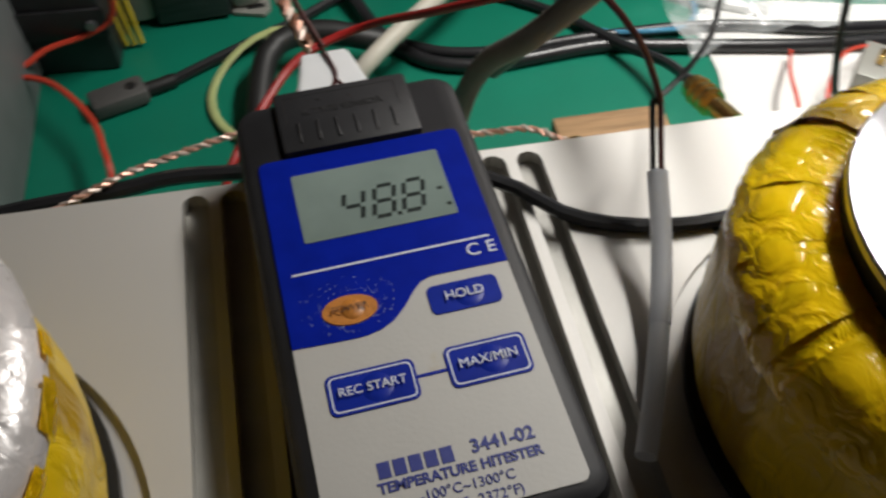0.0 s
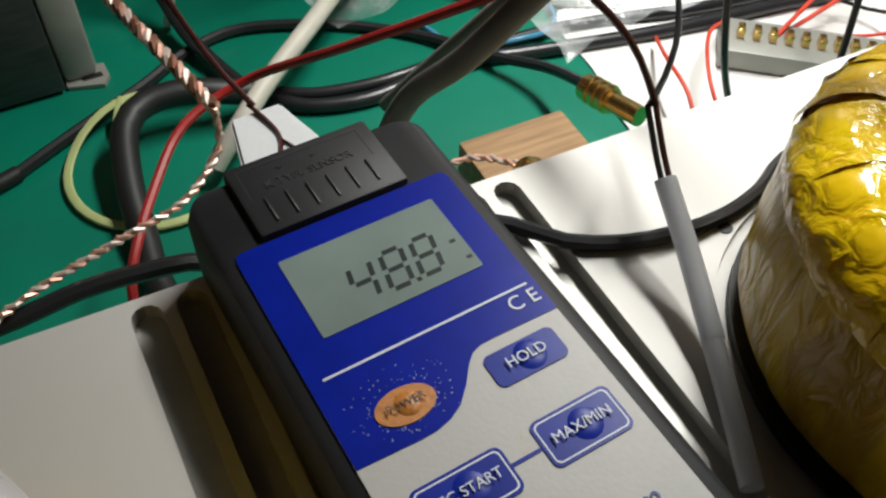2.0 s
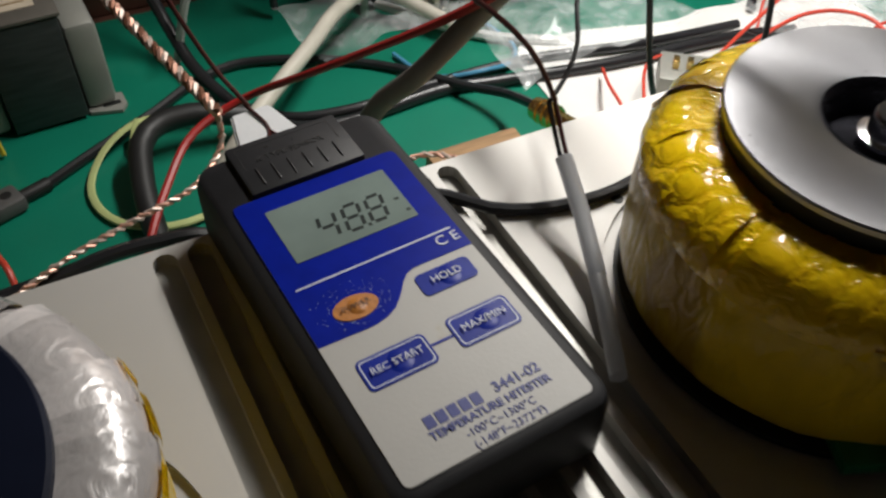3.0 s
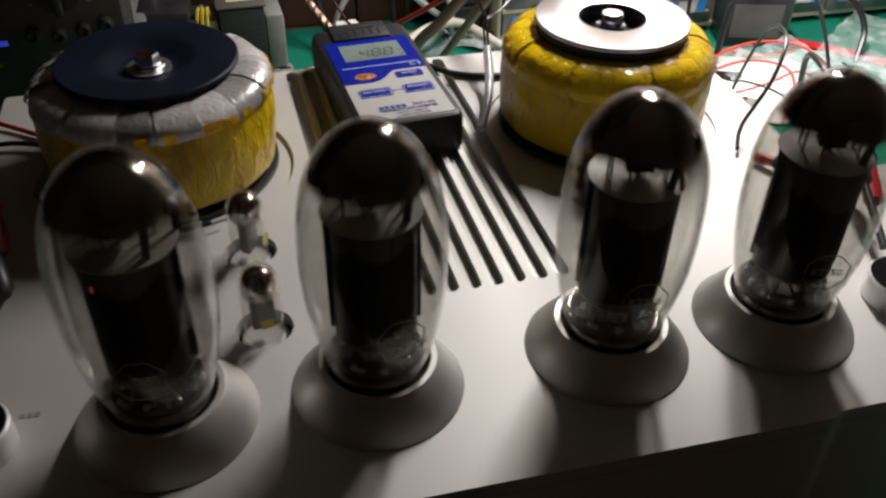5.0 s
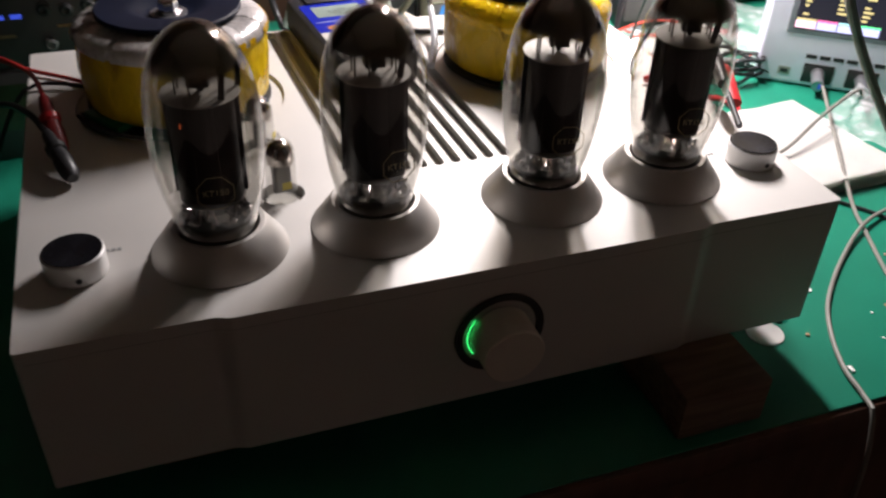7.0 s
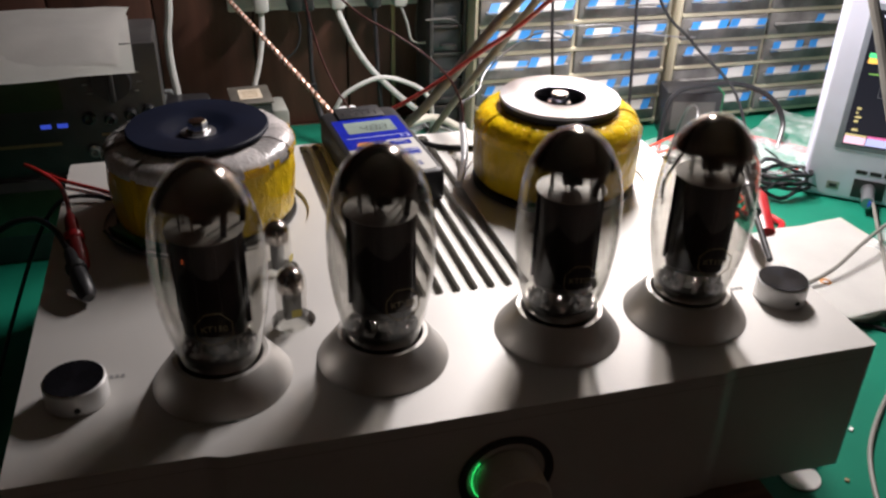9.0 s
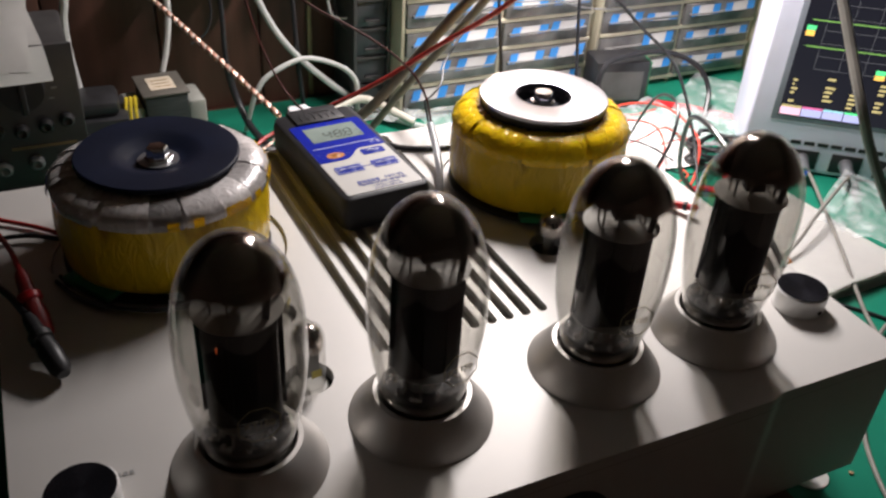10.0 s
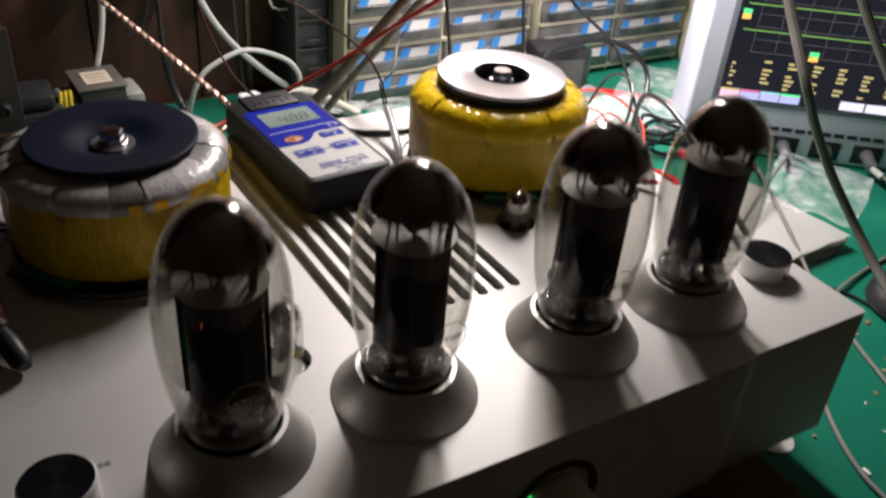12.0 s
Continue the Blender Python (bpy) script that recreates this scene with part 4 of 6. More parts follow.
for k in range(6):
    u = -0.0150 + 0.0055 * k
    part("rib", bm_box(u, 0.0490, fz - 0.0004, u + 0.0006, 0.0570, fz + 0.0004, 0.0002), BLACKPL, cover)
lettering("K TYPE SENSOR", 0.0034, RUBBER, cover, pose(-0.001, 0.0608, fz), "cover_lettering")
lettering("+        -", 0.0034, RUBBER, cover, pose(-0.003, 0.0653, fz), "cover_lettering")
# white thermocouple plug in the meter's end
plug = base("thermocouple_plug", "white nylon thermocouple plug pushed into the thermometer", "plug", METER)
tr = bm_prism([(-0.0125, 0.0690), (0.0105, 0.0690), (0.0105, 0.0800), (0.0065, 0.0980), (-0.0085, 0.0980), (-0.0125, 0.0800)], 0.008, 0.0185)
bmesh.ops.bevel(tr, geom=tr.edges[:], offset=0.0008, segments=2, affect="EDGES")
part("shell", tr, NYLON, plug)
part("seam_wire", bm_tube(glide([(-0.002, 0.100, 0.0195), (0.0, 0.092, 0.0192), (0.0005, 0.084, 0.0188), (-0.004, 0.0745, 0.0188)], 0.002), 0.0007, 6), MAROON, plug)
part("seam_wire", bm_tube(glide([(0.0005, 0.083, 0.0190), (0.004, 0.0755, 0.0188), (0.008, 0.0735, 0.0188)], 0.002), 0.0005, 6), MAROON, plug)
cable("thermocouple_wire", [(0.001 - 0.009, 0.354, 0.020), (-0.016, 0.368, 0.032), (-0.026, 0.385, 0.060), (-0.034, 0.40, 0.10), (-0.036, 0.43, 0.16), (-0.02, 0.48, 0.24)], 0.0009, MAROON,
      "thin dark red thermocouple wire rising from the plug", "wire")

# thermocouple probe in milky sleeve on the chassis
probe = base("thermocouple_probe", "thermocouple tip in milky white heat-shrink sleeve lying on the chassis", "probe")
part("sleeve", bm_tube(glide([(0.0796, 0.2800, 0.0222), (0.0762, 0.2610, 0.0130), (0.0702, 0.2405, 0.0062)]), 0.0030, 14), SLEEVE, probe)
part("inner_sleeve", bm_tube(glide([(0.0708, 0.2425, 0.0064), (0.0635, 0.2240, 0.0040), (0.0553, 0.2060, 0.0034)]), 0.0028, 14), SLEEVE, probe, "clear inner sleeve")
for d, m in ((0.0012, MAROON), (-0.0012, BLACKPVC)):
    part("lead", bm_tube(glide([(0.0790 + d, 0.2775, 0.0210), (0.0803 + d, 0.2850, 0.0265), (0.0812 + d, 0.2935, 0.0360)], 0.002), 0.0009, 6), m, probe)
cable("probe_wire", [(0.0824, 0.2935, 0.0360), (0.0775, 0.2980, 0.0490), (0.0690, 0.3020, 0.0615), (0.0522, 0.3100, 0.0769), (0.028, 0.320, 0.093), (0.000, 0.345, 0.107), (-0.02, 0.42, 0.125), (-0.02, 0.60, 0.15)], 0.0010, MAROON,
      "thin dark wire rising from the probe", "wire")
cable("probe_wire", [(0.0800, 0.2935, 0.0360), (0.0905, 0.3010, 0.0370), (0.1045, 0.3149, 0.0395), (0.1165, 0.3353, 0.0475), (0.150, 0.375, 0.052), (0.205, 0.445, 0.045), (0.260, 0.520, 0.022), (0.300, 0.568, -0.004)], 0.0009, BLACKPVC,
      "thin dark wire rising from the probe", "wire")
cable("chassis_cable", [(0.030, 0.306, 0.0045), (0.045, 0.2971, 0.0030), (0.0557, 0.286, 0.0026), (0.0695, 0.2789, 0.0026), (0.086, 0.2753, 0.0026), (0.1016, 0.275, 0.0026), (0.1173, 0.2785, 0.0026), (0.140, 0.2865, 0.003), (0.185, 0.276, 0.003)], 0.0023, BLACKPVC, "black cable lying across the chassis behind the thermometer")
for x, y in ((0.1005, 0.2725), (0.196, 0.255), (-0.196, 0.255)):
    part("screw_hole", bm_lathe([(0, 0.0002), (0.0022, 0.0002), (0.0022, 0.0004), (0, 0.0004)], 16), RUBBER, amp, at=pose(x + 0.0006, y, 0))

# ---------------------------------------------------------------- drawer cabinets
ROW, COLW = 0.0341, 0.121


def drawer_cabinet(x0, seed):
    cab = base("drawer_cabinet", "cream plastic cabinet of small smoky drawers with blue-white labels", "cabinet", pose(x0, 0.585, MAT_Z), group="drawer cabinets")
    rows, width, depth = 8, 2 * COLW + 0.014, 0.098
    high = 0.012 + rows * ROW
    for x in (0, COLW + 0.005, 2 * COLW + 0.010):
        part("upright", bm_box(x, 0.004, 0.0, x + 0.004, depth, high, 0.0006), CREAM, cab)
    for k in range(rows + 1):
        part("shelf", bm_box(0.0041, 0.0005, 0.006 + k * ROW, width - 0.0001, depth, 0.0112 + k * ROW - 0.0006, 0.0006), CREAM, cab)
    part("back_panel", bm_box(0.0, depth + 0.0002, 0.0, width, depth + 0.004, high), CREAM, cab)
    part("top_panel", bm_box(0.0, 0.004, high + 0.0002, width, depth, high + 0.004, 0.001), CREAM, cab)
    dm = lm = None
    rr = random.Random(seed)
    for c in range(2):
        for k in range(rows):
            x, z = 0.0045 + c * (COLW + 0.005), 0.0108 + k * ROW
            out = rr.uniform(0.0, 0.004)
            if dm is None:
                bm = bm_box(0.0006, 0.0, 0.0002, COLW - 0.0006, 0.090, 0.0285, 0.001)
                lip = bm_box(0.006, -0.006, 0.0135, COLW - 0.006, 0.0, 0.0165, 0.001)
                me2 = bpy.data.meshes.new("lip")
                lip.to_mesh(me2)
                bm.from_mesh(me2)
                dm = shape(bm, "drawer", DRAWER)
            d = new("drawer", dm)
            d.matrix_basis = pose(x, 0.002 - out, z)
            d.parent = cab
            for q in range(2):
                if rr.random() < 0.06:
                    continue
                if lm is None:
                    b = bmesh.new()
                    xs = (0.0, 0.012, 0.016, 0.035, 0.039, 0.052)
                    ys = (0.0, 0.0105)
                    for i in range(5):
                        sk = 0.0075
                        v = [b.verts.new((xx + (sk if yy else 0) * (1 if i in (0, 1) else 1), 0.0058 * (yy / 0.0105), yy)) for xx, yy in
                             ((xs[i], ys[0]), (xs[i + 1], ys[0]), (xs[i + 1], ys[1]), (xs[i], ys[1]))]
                        f = b.faces.new(v)
                        f.material_index = 1 if i in (0, 4) else 0
                    ext = bmesh.ops.extrude_face_region(b, geom=b.faces[:])
                    bmesh.ops.translate(b, vec=(0, 0.0006, 0), verts=[g for g in ext["geom"] if isinstance(g, bmesh.types.BMVert)])
                    lm = shape(b, "label", [LABELWHITE, LABELBLUE], False)
                lb = new("label", lm)
                lb.matrix_basis = pose(0.006 + q * 0.056 + rr.uniform(-0.001, 0.001), -0.0062, 0.0145 + rr.uniform(-0.0010, 0.0010), rr.uniform(-8, 8), rr.uniform(-2.5, 2.5)) @ Matrix.Diagonal((rr.uniform(0.86, 1.0), 1, rr.uniform(0.85, 1.12), 1))
                lb.parent = d
    return cab


drawer_cabinet(0.1855, 3)
drawer_cabinet(0.4545, 8)


def dark_cabinet():
    top = base("dark_drawer_cabinet", "charcoal plastic drawer cabinet standing in shade beside the cream one", "cabinet", pose(0.1385, 0.618, MAT_Z))
    rows, wide, deep = 9, 0.0455, 0.070
    high = rows * ROW + 0.006
    for x in (0.0, wide - 0.004):
        part("upright", bm_box(x, 0.0, 0.0, x + 0.004, deep, high, 0.0006), INSTR, top)
    part("back_panel", bm_box(0.0041, deep - 0.004, 0.0, wide - 0.0041, deep - 0.0002, high), INSTR, top)
    for k in range(rows + 1):
        part("shelf", bm_box(0.0041, 0.0012, k * ROW, wide - 0.0041, deep - 0.0041, k * ROW + 0.0035, 0.0005), INSTR, top)
    front = shape(bm_box(0.0048, 0.004, 0.0041, wide - 0.0048, deep - 0.006, ROW - 0.0008, 0.001), "drawer", SMOKE)
    pull = shape(bm_box(0.014, -0.002, 0.012, 0.032, 0.0038, 0.0142, 0.0006), "pull", INSTR)
    for k in range(rows):
        d = new("drawer", front)
        d.matrix_basis = pose(0, 0, k * ROW)
        d.parent = top
        g = new("pull", pull)
        g.parent = d


dark_cabinet()
post = base("cream_post", "tall cream plastic post beside the drawer cabinets", "post", pose(0.716, 0.565, MAT_Z))
part("front_face", bm_box(0.0, 0.0, 0.0, 0.034, 0.004, 0.60, 0.001), CREAM, post)
part("side_face", bm_box(0.0, 0.0041, 0.0, 0.004, 0.11, 0.60, 0.001), CREAM, post)

# ---------------------------------------------------------------- oscilloscope
SC = Matrix.Translation((0.5290, 0.3535, -0.0125)) @ pose(0, 0, 0, 0, 0, -37.7)
scope = base("oscilloscope", "blue-white bench oscilloscope with a lit screen and probe sockets", "oscilloscope", SC)
part("body", bm_box(-0.020, 0.004, -0.119, 0.335, 0.125, 0.125, 0.007, 3), SCOPE, scope)
part("front_bezel", bm_box(-0.021, -0.004, -0.118, 0.336, 0.010, 0.127, 0.0045, 3), SCOPE, scope)
part("plinth", bm_box(-0.012, 0.012, MAT_Z + 0.0126, 0.325, 0.110, -0.1178, 0.0003), BLACKPL, scope, "black foot under the scope")
part("screen_surround", bm_box(0.002, -0.0056, -0.058, 0.242, -0.0035, 0.100, 0.001), pbr("grey_surround", (0.22, 0.24, 0.28), 0.4), scope)
screen = part("screen", bm_box(0.008, -0.0066, -0.052, 0.236, -0.0058, 0.094), SCREENBLACK, scope, "dark screen with coloured readouts")
sy = -0.0069


def pix(x0, z0, x1, z1, m, name="readout"):
    part(name, bm_box(x0, sy - 0.0002, z0, x1, sy, z1), m, screen, smooth=False)


YTXT = glow("readout_yellow", (0.75, 0.62, 0.25), 0.6)
GTXT = glow("trace_green", (0.35, 0.75, 0.15), 0.55)
DIMGRID = glow("grid_grey", (0.22, 0.22, 0.22), 0.4)
PINKT = glow("tab_pink", (0.95, 0.55, 0.65), 0.9)
LAVT = glow("tab_lavender", (0.50, 0.52, 0.85), 0.8)
TEALT = glow("tab_teal", (0.35, 0.75, 0.75), 0.8)
WHITET = glow("tab_white", (0.75, 0.75, 0.85), 0.9)
TAGG = glow("tag_green", (0.1, 0.85, 0.25), 1.0)
TAGO = glow("tag_orange", (1.0, 0.55, 0.1), 1.0)
for k in range(6):
    pix(0.030, 0.004 + 0.014 * k, 0.230, 0.0044 + 0.014 * k, DIMGRID, "grid_line")
for k in range(9):
    pix(0.030 + 0.025 * k, 0.004, 0.0304 + 0.025 * k, 0.080, DIMGRID, "grid_line")
pix(0.016, 0.0555, 0.230, 0.0565, GTXT, "trace")
pix(0.016, 0.0275, 0.230, 0.0285, GTXT, "trace")
pix(0.012, 0.045, 0.021, 0.050, TAGG, "tag")
pix(0.012, 0.039, 0.021, 0.0445, TAGO, "tag")
pix(0.092, 0.006, 0.102, 0.011, TAGG, "tag")
pix(0.092, 0.0005, 0.102, 0.0055, TAGO, "tag")
for c, x in enumerate((0.014, 0.048, 0.074, 0.101, 0.128, 0.155, 0.182)):
    for r in range(7):
        w = 0.010 if c else 0.006
        if (c * 7 + r * 3) % 5:
            pix(x, -0.0065 - 0.0048 * r, x + w - 0.002 * ((c + r) % 3), -0.0040 - 0.0048 * r, YTXT)
for c, m in enumerate((PINKT, LAVT, LAVT, LAVT)):
    x = 0.009 + 0.022 * c
    pix(x, -0.050, x + 0.021, -0.0415, m, "tab")
    pix(x, -0.0412, x + 0.021, -0.039, (YTXT, glow("tab_rose", (0.8, 0.15, 0.35), 0.8), TEALT, TAGG)[c], "tab_head")
for x in (0.140, 0.168):
    pix(x, -0.050, x + 0.026, -0.040, WHITET, "tab")
for k in range(16):
    pix(0.016 + 0.013 * k, 0.087, 0.022 + 0.013 * k + 0.003 * (k % 3), 0.0895, WHITET)
for k in range(20):
    part("vent_slot", bm_box(0.030 + 0.0145 * k, -0.0046, -0.0845, 0.0415 + 0.0145 * k, -0.0042, -0.0800), RUBBER, scope)
for u in (0.047, 0.094, 0.141, 0.188, 0.235):
    sock = part("input_recess", bm_box(u - 0.0165, -0.0050, -0.1125, u + 0.0165, -0.0043, -0.0905, 0.0002), RUBBER, scope, "dark recess with a probe socket")
    part("bnc_socket", bm_lathe([(0, 0), (0.0075, 0), (0.0075, 0.004), (0.0055, 0.0045), (0.0055, 0.012), (0.004, 0.012), (0.004, 0.006), (0, 0.006)], 24), STEEL, sock, at=pose(u, -0.0050, -0.1015, 90))
part("port", bm_box(0.004, -0.0048, -0.107, 0.017, -0.0043, -0.098), EIBELL, scope)
part("port_slot", bm_box(0.0065, -0.0052, -0.1045, 0.0145, -0.0049, -0.1005), RUBBER, scope)


def on_scope(u, d, z):
    return tuple(SC @ Vector((u, -d, z)))


def probe_lead(u, pts, tip, label):
    top = base("probe_lead", label, "cable", group="oscilloscope leads")
    a = on_scope(u, 0.008, -0.1015)
    b = on_scope(u, 0.034, -0.104)
    part("plug", bm_tube([Vector(a), Vector(a).lerp(Vector(b), 0.5), Vector(b)], 0.0068, 14), STEEL, top)
    part("strain_relief", bm_tube([Vector(b), Vector(b).lerp(Vector(pts[0]), 0.35)], 0.0038, 10), tip, top)
    part("lead", bm_tube(glide([b] + pts), 0.0018, 8), GREYPVC, top)


BLUETIP = pbr("blue_strain_relief", (0.03, 0.10, 0.55), 0.4)
probe_lead(0.047, [(0.553, 0.300, -0.116), (0.506, 0.234, -0.110), (0.459, 0.160, -0.113), (0.424, 0.095, -0.126), (0.408, 0.058, -0.1295), (0.385, 0.010, -0.1295), (0.371, -0.023, -0.1295), (0.350, -0.070, -0.1295),
                   (0.333, -0.100, -0.1295), (0.325, -0.122, -0.1345), (0.322, -0.135, -0.20), (0.325, -0.13, -0.40)], BLUETIP, "grey probe lead with blue sleeve running over the bench edge")
probe_lead(0.094, [(0.553, 0.250, -0.101), (0.50, 0.222, -0.098), (0.458, 0.200, -0.100), (0.412, 0.177, -0.108), (0.37, 0.165, -0.1145)], GREYPVC, "grey probe lead drooping onto the paper stack")
probe_lead(0.188, [(0.645, 0.165, -0.120), (0.60, 0.115, -0.1295), (0.54, 0.098, -0.1295), (0.478, 0.087, -0.1285), (0.418, 0.069, -0.1265), (0.362, 0.033, -0.1295), (0.312, -0.010, -0.1295), (0.286, -0.045, -0.1295), (0.270, -0.078, -0.1295),
                   (0.264, -0.105, -0.1295), (0.258, -0.122, -0.1345), (0.254, -0.135, -0.20), (0.258, -0.13, -0.40)], WHITEPVC, "pale grey probe lead looping over the mat and bench edge")
cable("thin_lead", [(0.39, 0.125, -0.128), (0.414, 0.113, -0.1298), (0.436, 0.086, -0.1298), (0.447, 0.060, -0.1298), (0.446, 0.020, -0.1298), (0.438, -0.037, -0.1298), (0.43, -0.075, -0.1298)], 0.0016, BLACKPVC, "thin black lead lying on the mat")
# cables that hang down across the scope
cable("hanging_cable", [(0.38, 0.32, 0.48), (0.39, 0.285, 0.30), (0.405, 0.235, 0.170), (0.406, 0.190, 0.100), (0.402, 0.150, 0.048), (0.418, 0.139, 0.010), (0.436, 0.122, -0.030), (0.445, 0.092, -0.065), (0.445, 0.060, -0.090),
                        (0.438, 0.026, -0.108), (0.438, -0.006, -0.1268), (0.405, -0.052, -0.1276), (0.36, -0.09, -0.1276), (0.342, -0.119, -0.1315), (0.338, -0.136, -0.20), (0.34, -0.13, -0.40)], 0.0042,
      GREYPVC, "thick grey cable hanging down to the mat")
cable("hanging_cable", [(0.40, 0.34, 0.48), (0.44, 0.27, 0.28), (0.492, 0.185, 0.10), (0.545, 0.10, -0.03), (0.60, 0.03, -0.11), (0.66, -0.02, -0.128)], 0.0042,
      GREYPVC, "thick grey cable hanging down to the mat")

# ---------------------------------------------------------------- clutter right of and behind the amplifier
stack = base("paper_stack", "thick white stack of paper sheets lying on the mat", "paper", pose(0.427, 0.196, MAT_Z, 0, 0, 4))
for k in range(7):
    b = crumple(6, 6, 0.155 - 0.002 * (k % 3), 0.150 - 0.002 * (k % 2), 0.0004, k * 1.7)
    bmesh.ops.solidify(b, geom=b.faces[:], thickness=0.0016)
    part("sheet", b, PAPER, stack, at=pose(0.001 * (k % 3), 0.001 * (k % 2), 0.0016 + 0.0021 * k, 0, 0, ((k * 37 % 7) - 3) * 0.5))
for x, y, z, w, h, amp_, sd, rot in ((0.555, 0.205, -0.122, 0.13, 0.10, 0.010, 3.3, 30), (0.455, 0.462, -0.130, 0.12, 0.11, 0.010, 8.1, 10), (0.60, 0.50, -0.131, 0.14, 0.10, 0.007, 5.1, 40),
                                      (0.52, 0.43, -0.130, 0.13, 0.10, 0.010, 2.1, -20), (0.145, 0.60, -0.131, 0.12, 0.08, 0.014, 6.6, 5), (0.27, 0.535, -0.130, 0.15, 0.09, 0.012, 9.6, 5)):
    ob = part("plastic_bag", crumple(26, 20, w, h, amp_, sd, 22), BAGFILM, at=pose(x, y, z, 0, 0, rot))
    tagged(ob, "crumpled clear plastic bag lying on the mat", "plastic bag", "plastic bags")
    ob.visible_shadow = False
sheet = crumple(20, 14, 0.27, 0.135, 0.0022, 4.4, 10)
tagged(part("paper_sheet", sheet, PAPER, at=pose(0.345, 0.452, -0.1318, 0, 0, -8)), "creased white paper sheet spread on the mat behind the amplifier", "paper")
# black project box
pb = base("project_box", "small black plastic box with a green board edge", "box", pose(0.463, 0.533, MAT_Z, 0, 0, -14))
part("case", bm_box(-0.036, 0, 0, 0.034, 0.045, 0.062, 0.002), BLACKPL, pb)
part("board_edge", bm_box(0.0345, 0.004, 0.004, 0.0375, 0.04, 0.060, 0.0004), GREENPCB, pb)
part("sticker", bm_box(-0.028, -0.0008, 0.012, 0.026, -0.0002, 0.050), DARKGREY, pb)
cable("loop_cable", [(0.40, 0.50, -0.125), (0.42, 0.52, -0.070), (0.46, 0.53, -0.060), (0.52, 0.53, -0.062), (0.555, 0.51, -0.075), (0.565, 0.49, -0.10), (0.55, 0.47, -0.127)], 0.0034, BLACKPVC,
      "black cable looping over the black box")
# red tray edge
tray = base("red_tray", "long flat red plastic strip lying on the mat", "tray")
part("strip", bm_tube([Vector((0.500, 0.548, -0.129)), Vector((0.555, 0.50, -0.129)), Vector((0.610, 0.435, -0.129))], 0.0085, 4, flat=0.35), REDPLASTIC, tray)
# coil of black cable
coil = []
for k in range(70):
    a = k * 0.36
    r = 0.026 + 0.004 * math.sin(k * 1.7)
    coil.append((0.487 + r * 1.25 * math.cos(a), 0.375 + r * math.sin(a), -0.1295 + 0.0004 * k + 0.002 * math.sin(k * 0.9)))
cable("cable_coil", coil, 0.0024, BLACKPVC, "loose coil of thin black cable on the mat", "cable")
rnd = random.Random(11)
for k in range(9):
    x, y = rnd.uniform(0.36, 0.54), rnd.uniform(0.36, 0.47)
    pts = [(x, y, -0.126)]
    a = rnd.uniform(0, 6.28)
    for j in range(4):
        a += rnd.uniform(-0.9, 0.9)
        pts.append((pts[-1][0] + 0.034 * math.cos(a), pts[-1][1] + 0.026 * math.sin(a), -0.127 + rnd.uniform(0.0, 0.022)))
    cable("loose_wire", pts, 0.0011, (ORANGEWIRE, BLACKPVC, BLACKPVC, ORANGEWIRE, DARKGREY)[k % 5], "thin loose wire curled among the clutter on the mat", "wire", 6)
cable("red_wire", [(0.30, 0.44, -0.12), (0.36, 0.46, -0.105), (0.425, 0.478, -0.097), (0.465, 0.45, -0.093), (0.463, 0.385, -0.10), (0.425, 0.335, -0.115), (0.39, 0.31, -0.125)], 0.0014, ORANGEWIRE, "thin red wire arching over the clutter", "wire")
cable("red_wire", [(0.33, 0.45, -0.12), (0.40, 0.452, -0.103), (0.432, 0.425, -0.10), (0.420, 0.385, -0.108), (0.395, 0.36, -0.122)], 0.0014, ORANGEWIRE, "thin red wire arching over the clutter", "wire")
cable("red_wire", [(0.255, 0.478, -0.122), (0.236, 0.446, -0.108), (0.226, 0.415, -0.105), (0.222, 0.395, -0.12)], 0.0011, ORANGEWIRE, "thin red wire standing up behind the amplifier", "wire")
cable("red_wire", [(0.305, 0.475, -0.122), (0.268, 0.452, -0.106), (0.242, 0.418, -0.104), (0.240, 0.395, -0.12)], 0.0011, ORANGEWIRE, "thin red wire standing up behind the amplifier", "wire")
cable("red_lead_ring", [(0.40 + 0.040 * math.cos(a * 0.42), 0.300 + 0.026 * math.sin(a * 0.42), -0.127 + 0.001 * (a % 3)) for a in range(22)], 0.0035, REDPLASTIC, "coiled red test lead lying on the mat")
# strip with gold pins behind the amplifier
pins = base("pin_header_board", "pale circuit strip with a row of gold pins", "circuit board", pose(0.335, 0.424, MAT_Z + 0.0034, 0, 0, -38))
part("board", bm_box(-0.06, -0.016, 0, 0.06, 0.016, 0.012, 0.001), EIBELL, pins)
for k in range(12):
    part("pin", bm_box(-0.052 + 0.009 * k, -0.004, 0.0121, -0.048 + 0.009 * k, 0.004, 0.018, 0.0006), GOLD, pins)


# test clips
DARKRED = pbr("dark_red_pvc", (0.22, 0.012, 0.012), 0.45, 0, 0.2, 90)
def test_clip(at, shell, label, sleeve):
    top = base("test_clip", label, "test clip", at, group="test clips")
    prof = [(0.0, 0.0), (0.0035, 0.0), (0.0058, 0.004), (0.0062, 0.016), (0.0048, 0.026), (0.0040, 0.040), (0.0028, 0.044), (0.0, 0.045)]
    part("boot", bm_lathe(prof, 14, 0.0002), shell, top)
    part("collar", bm_lathe([(0.0050, 0.024), (0.0064, 0.025), (0.0064, 0.029), (0.0048, 0.030)], 14), sleeve, top)
    return top


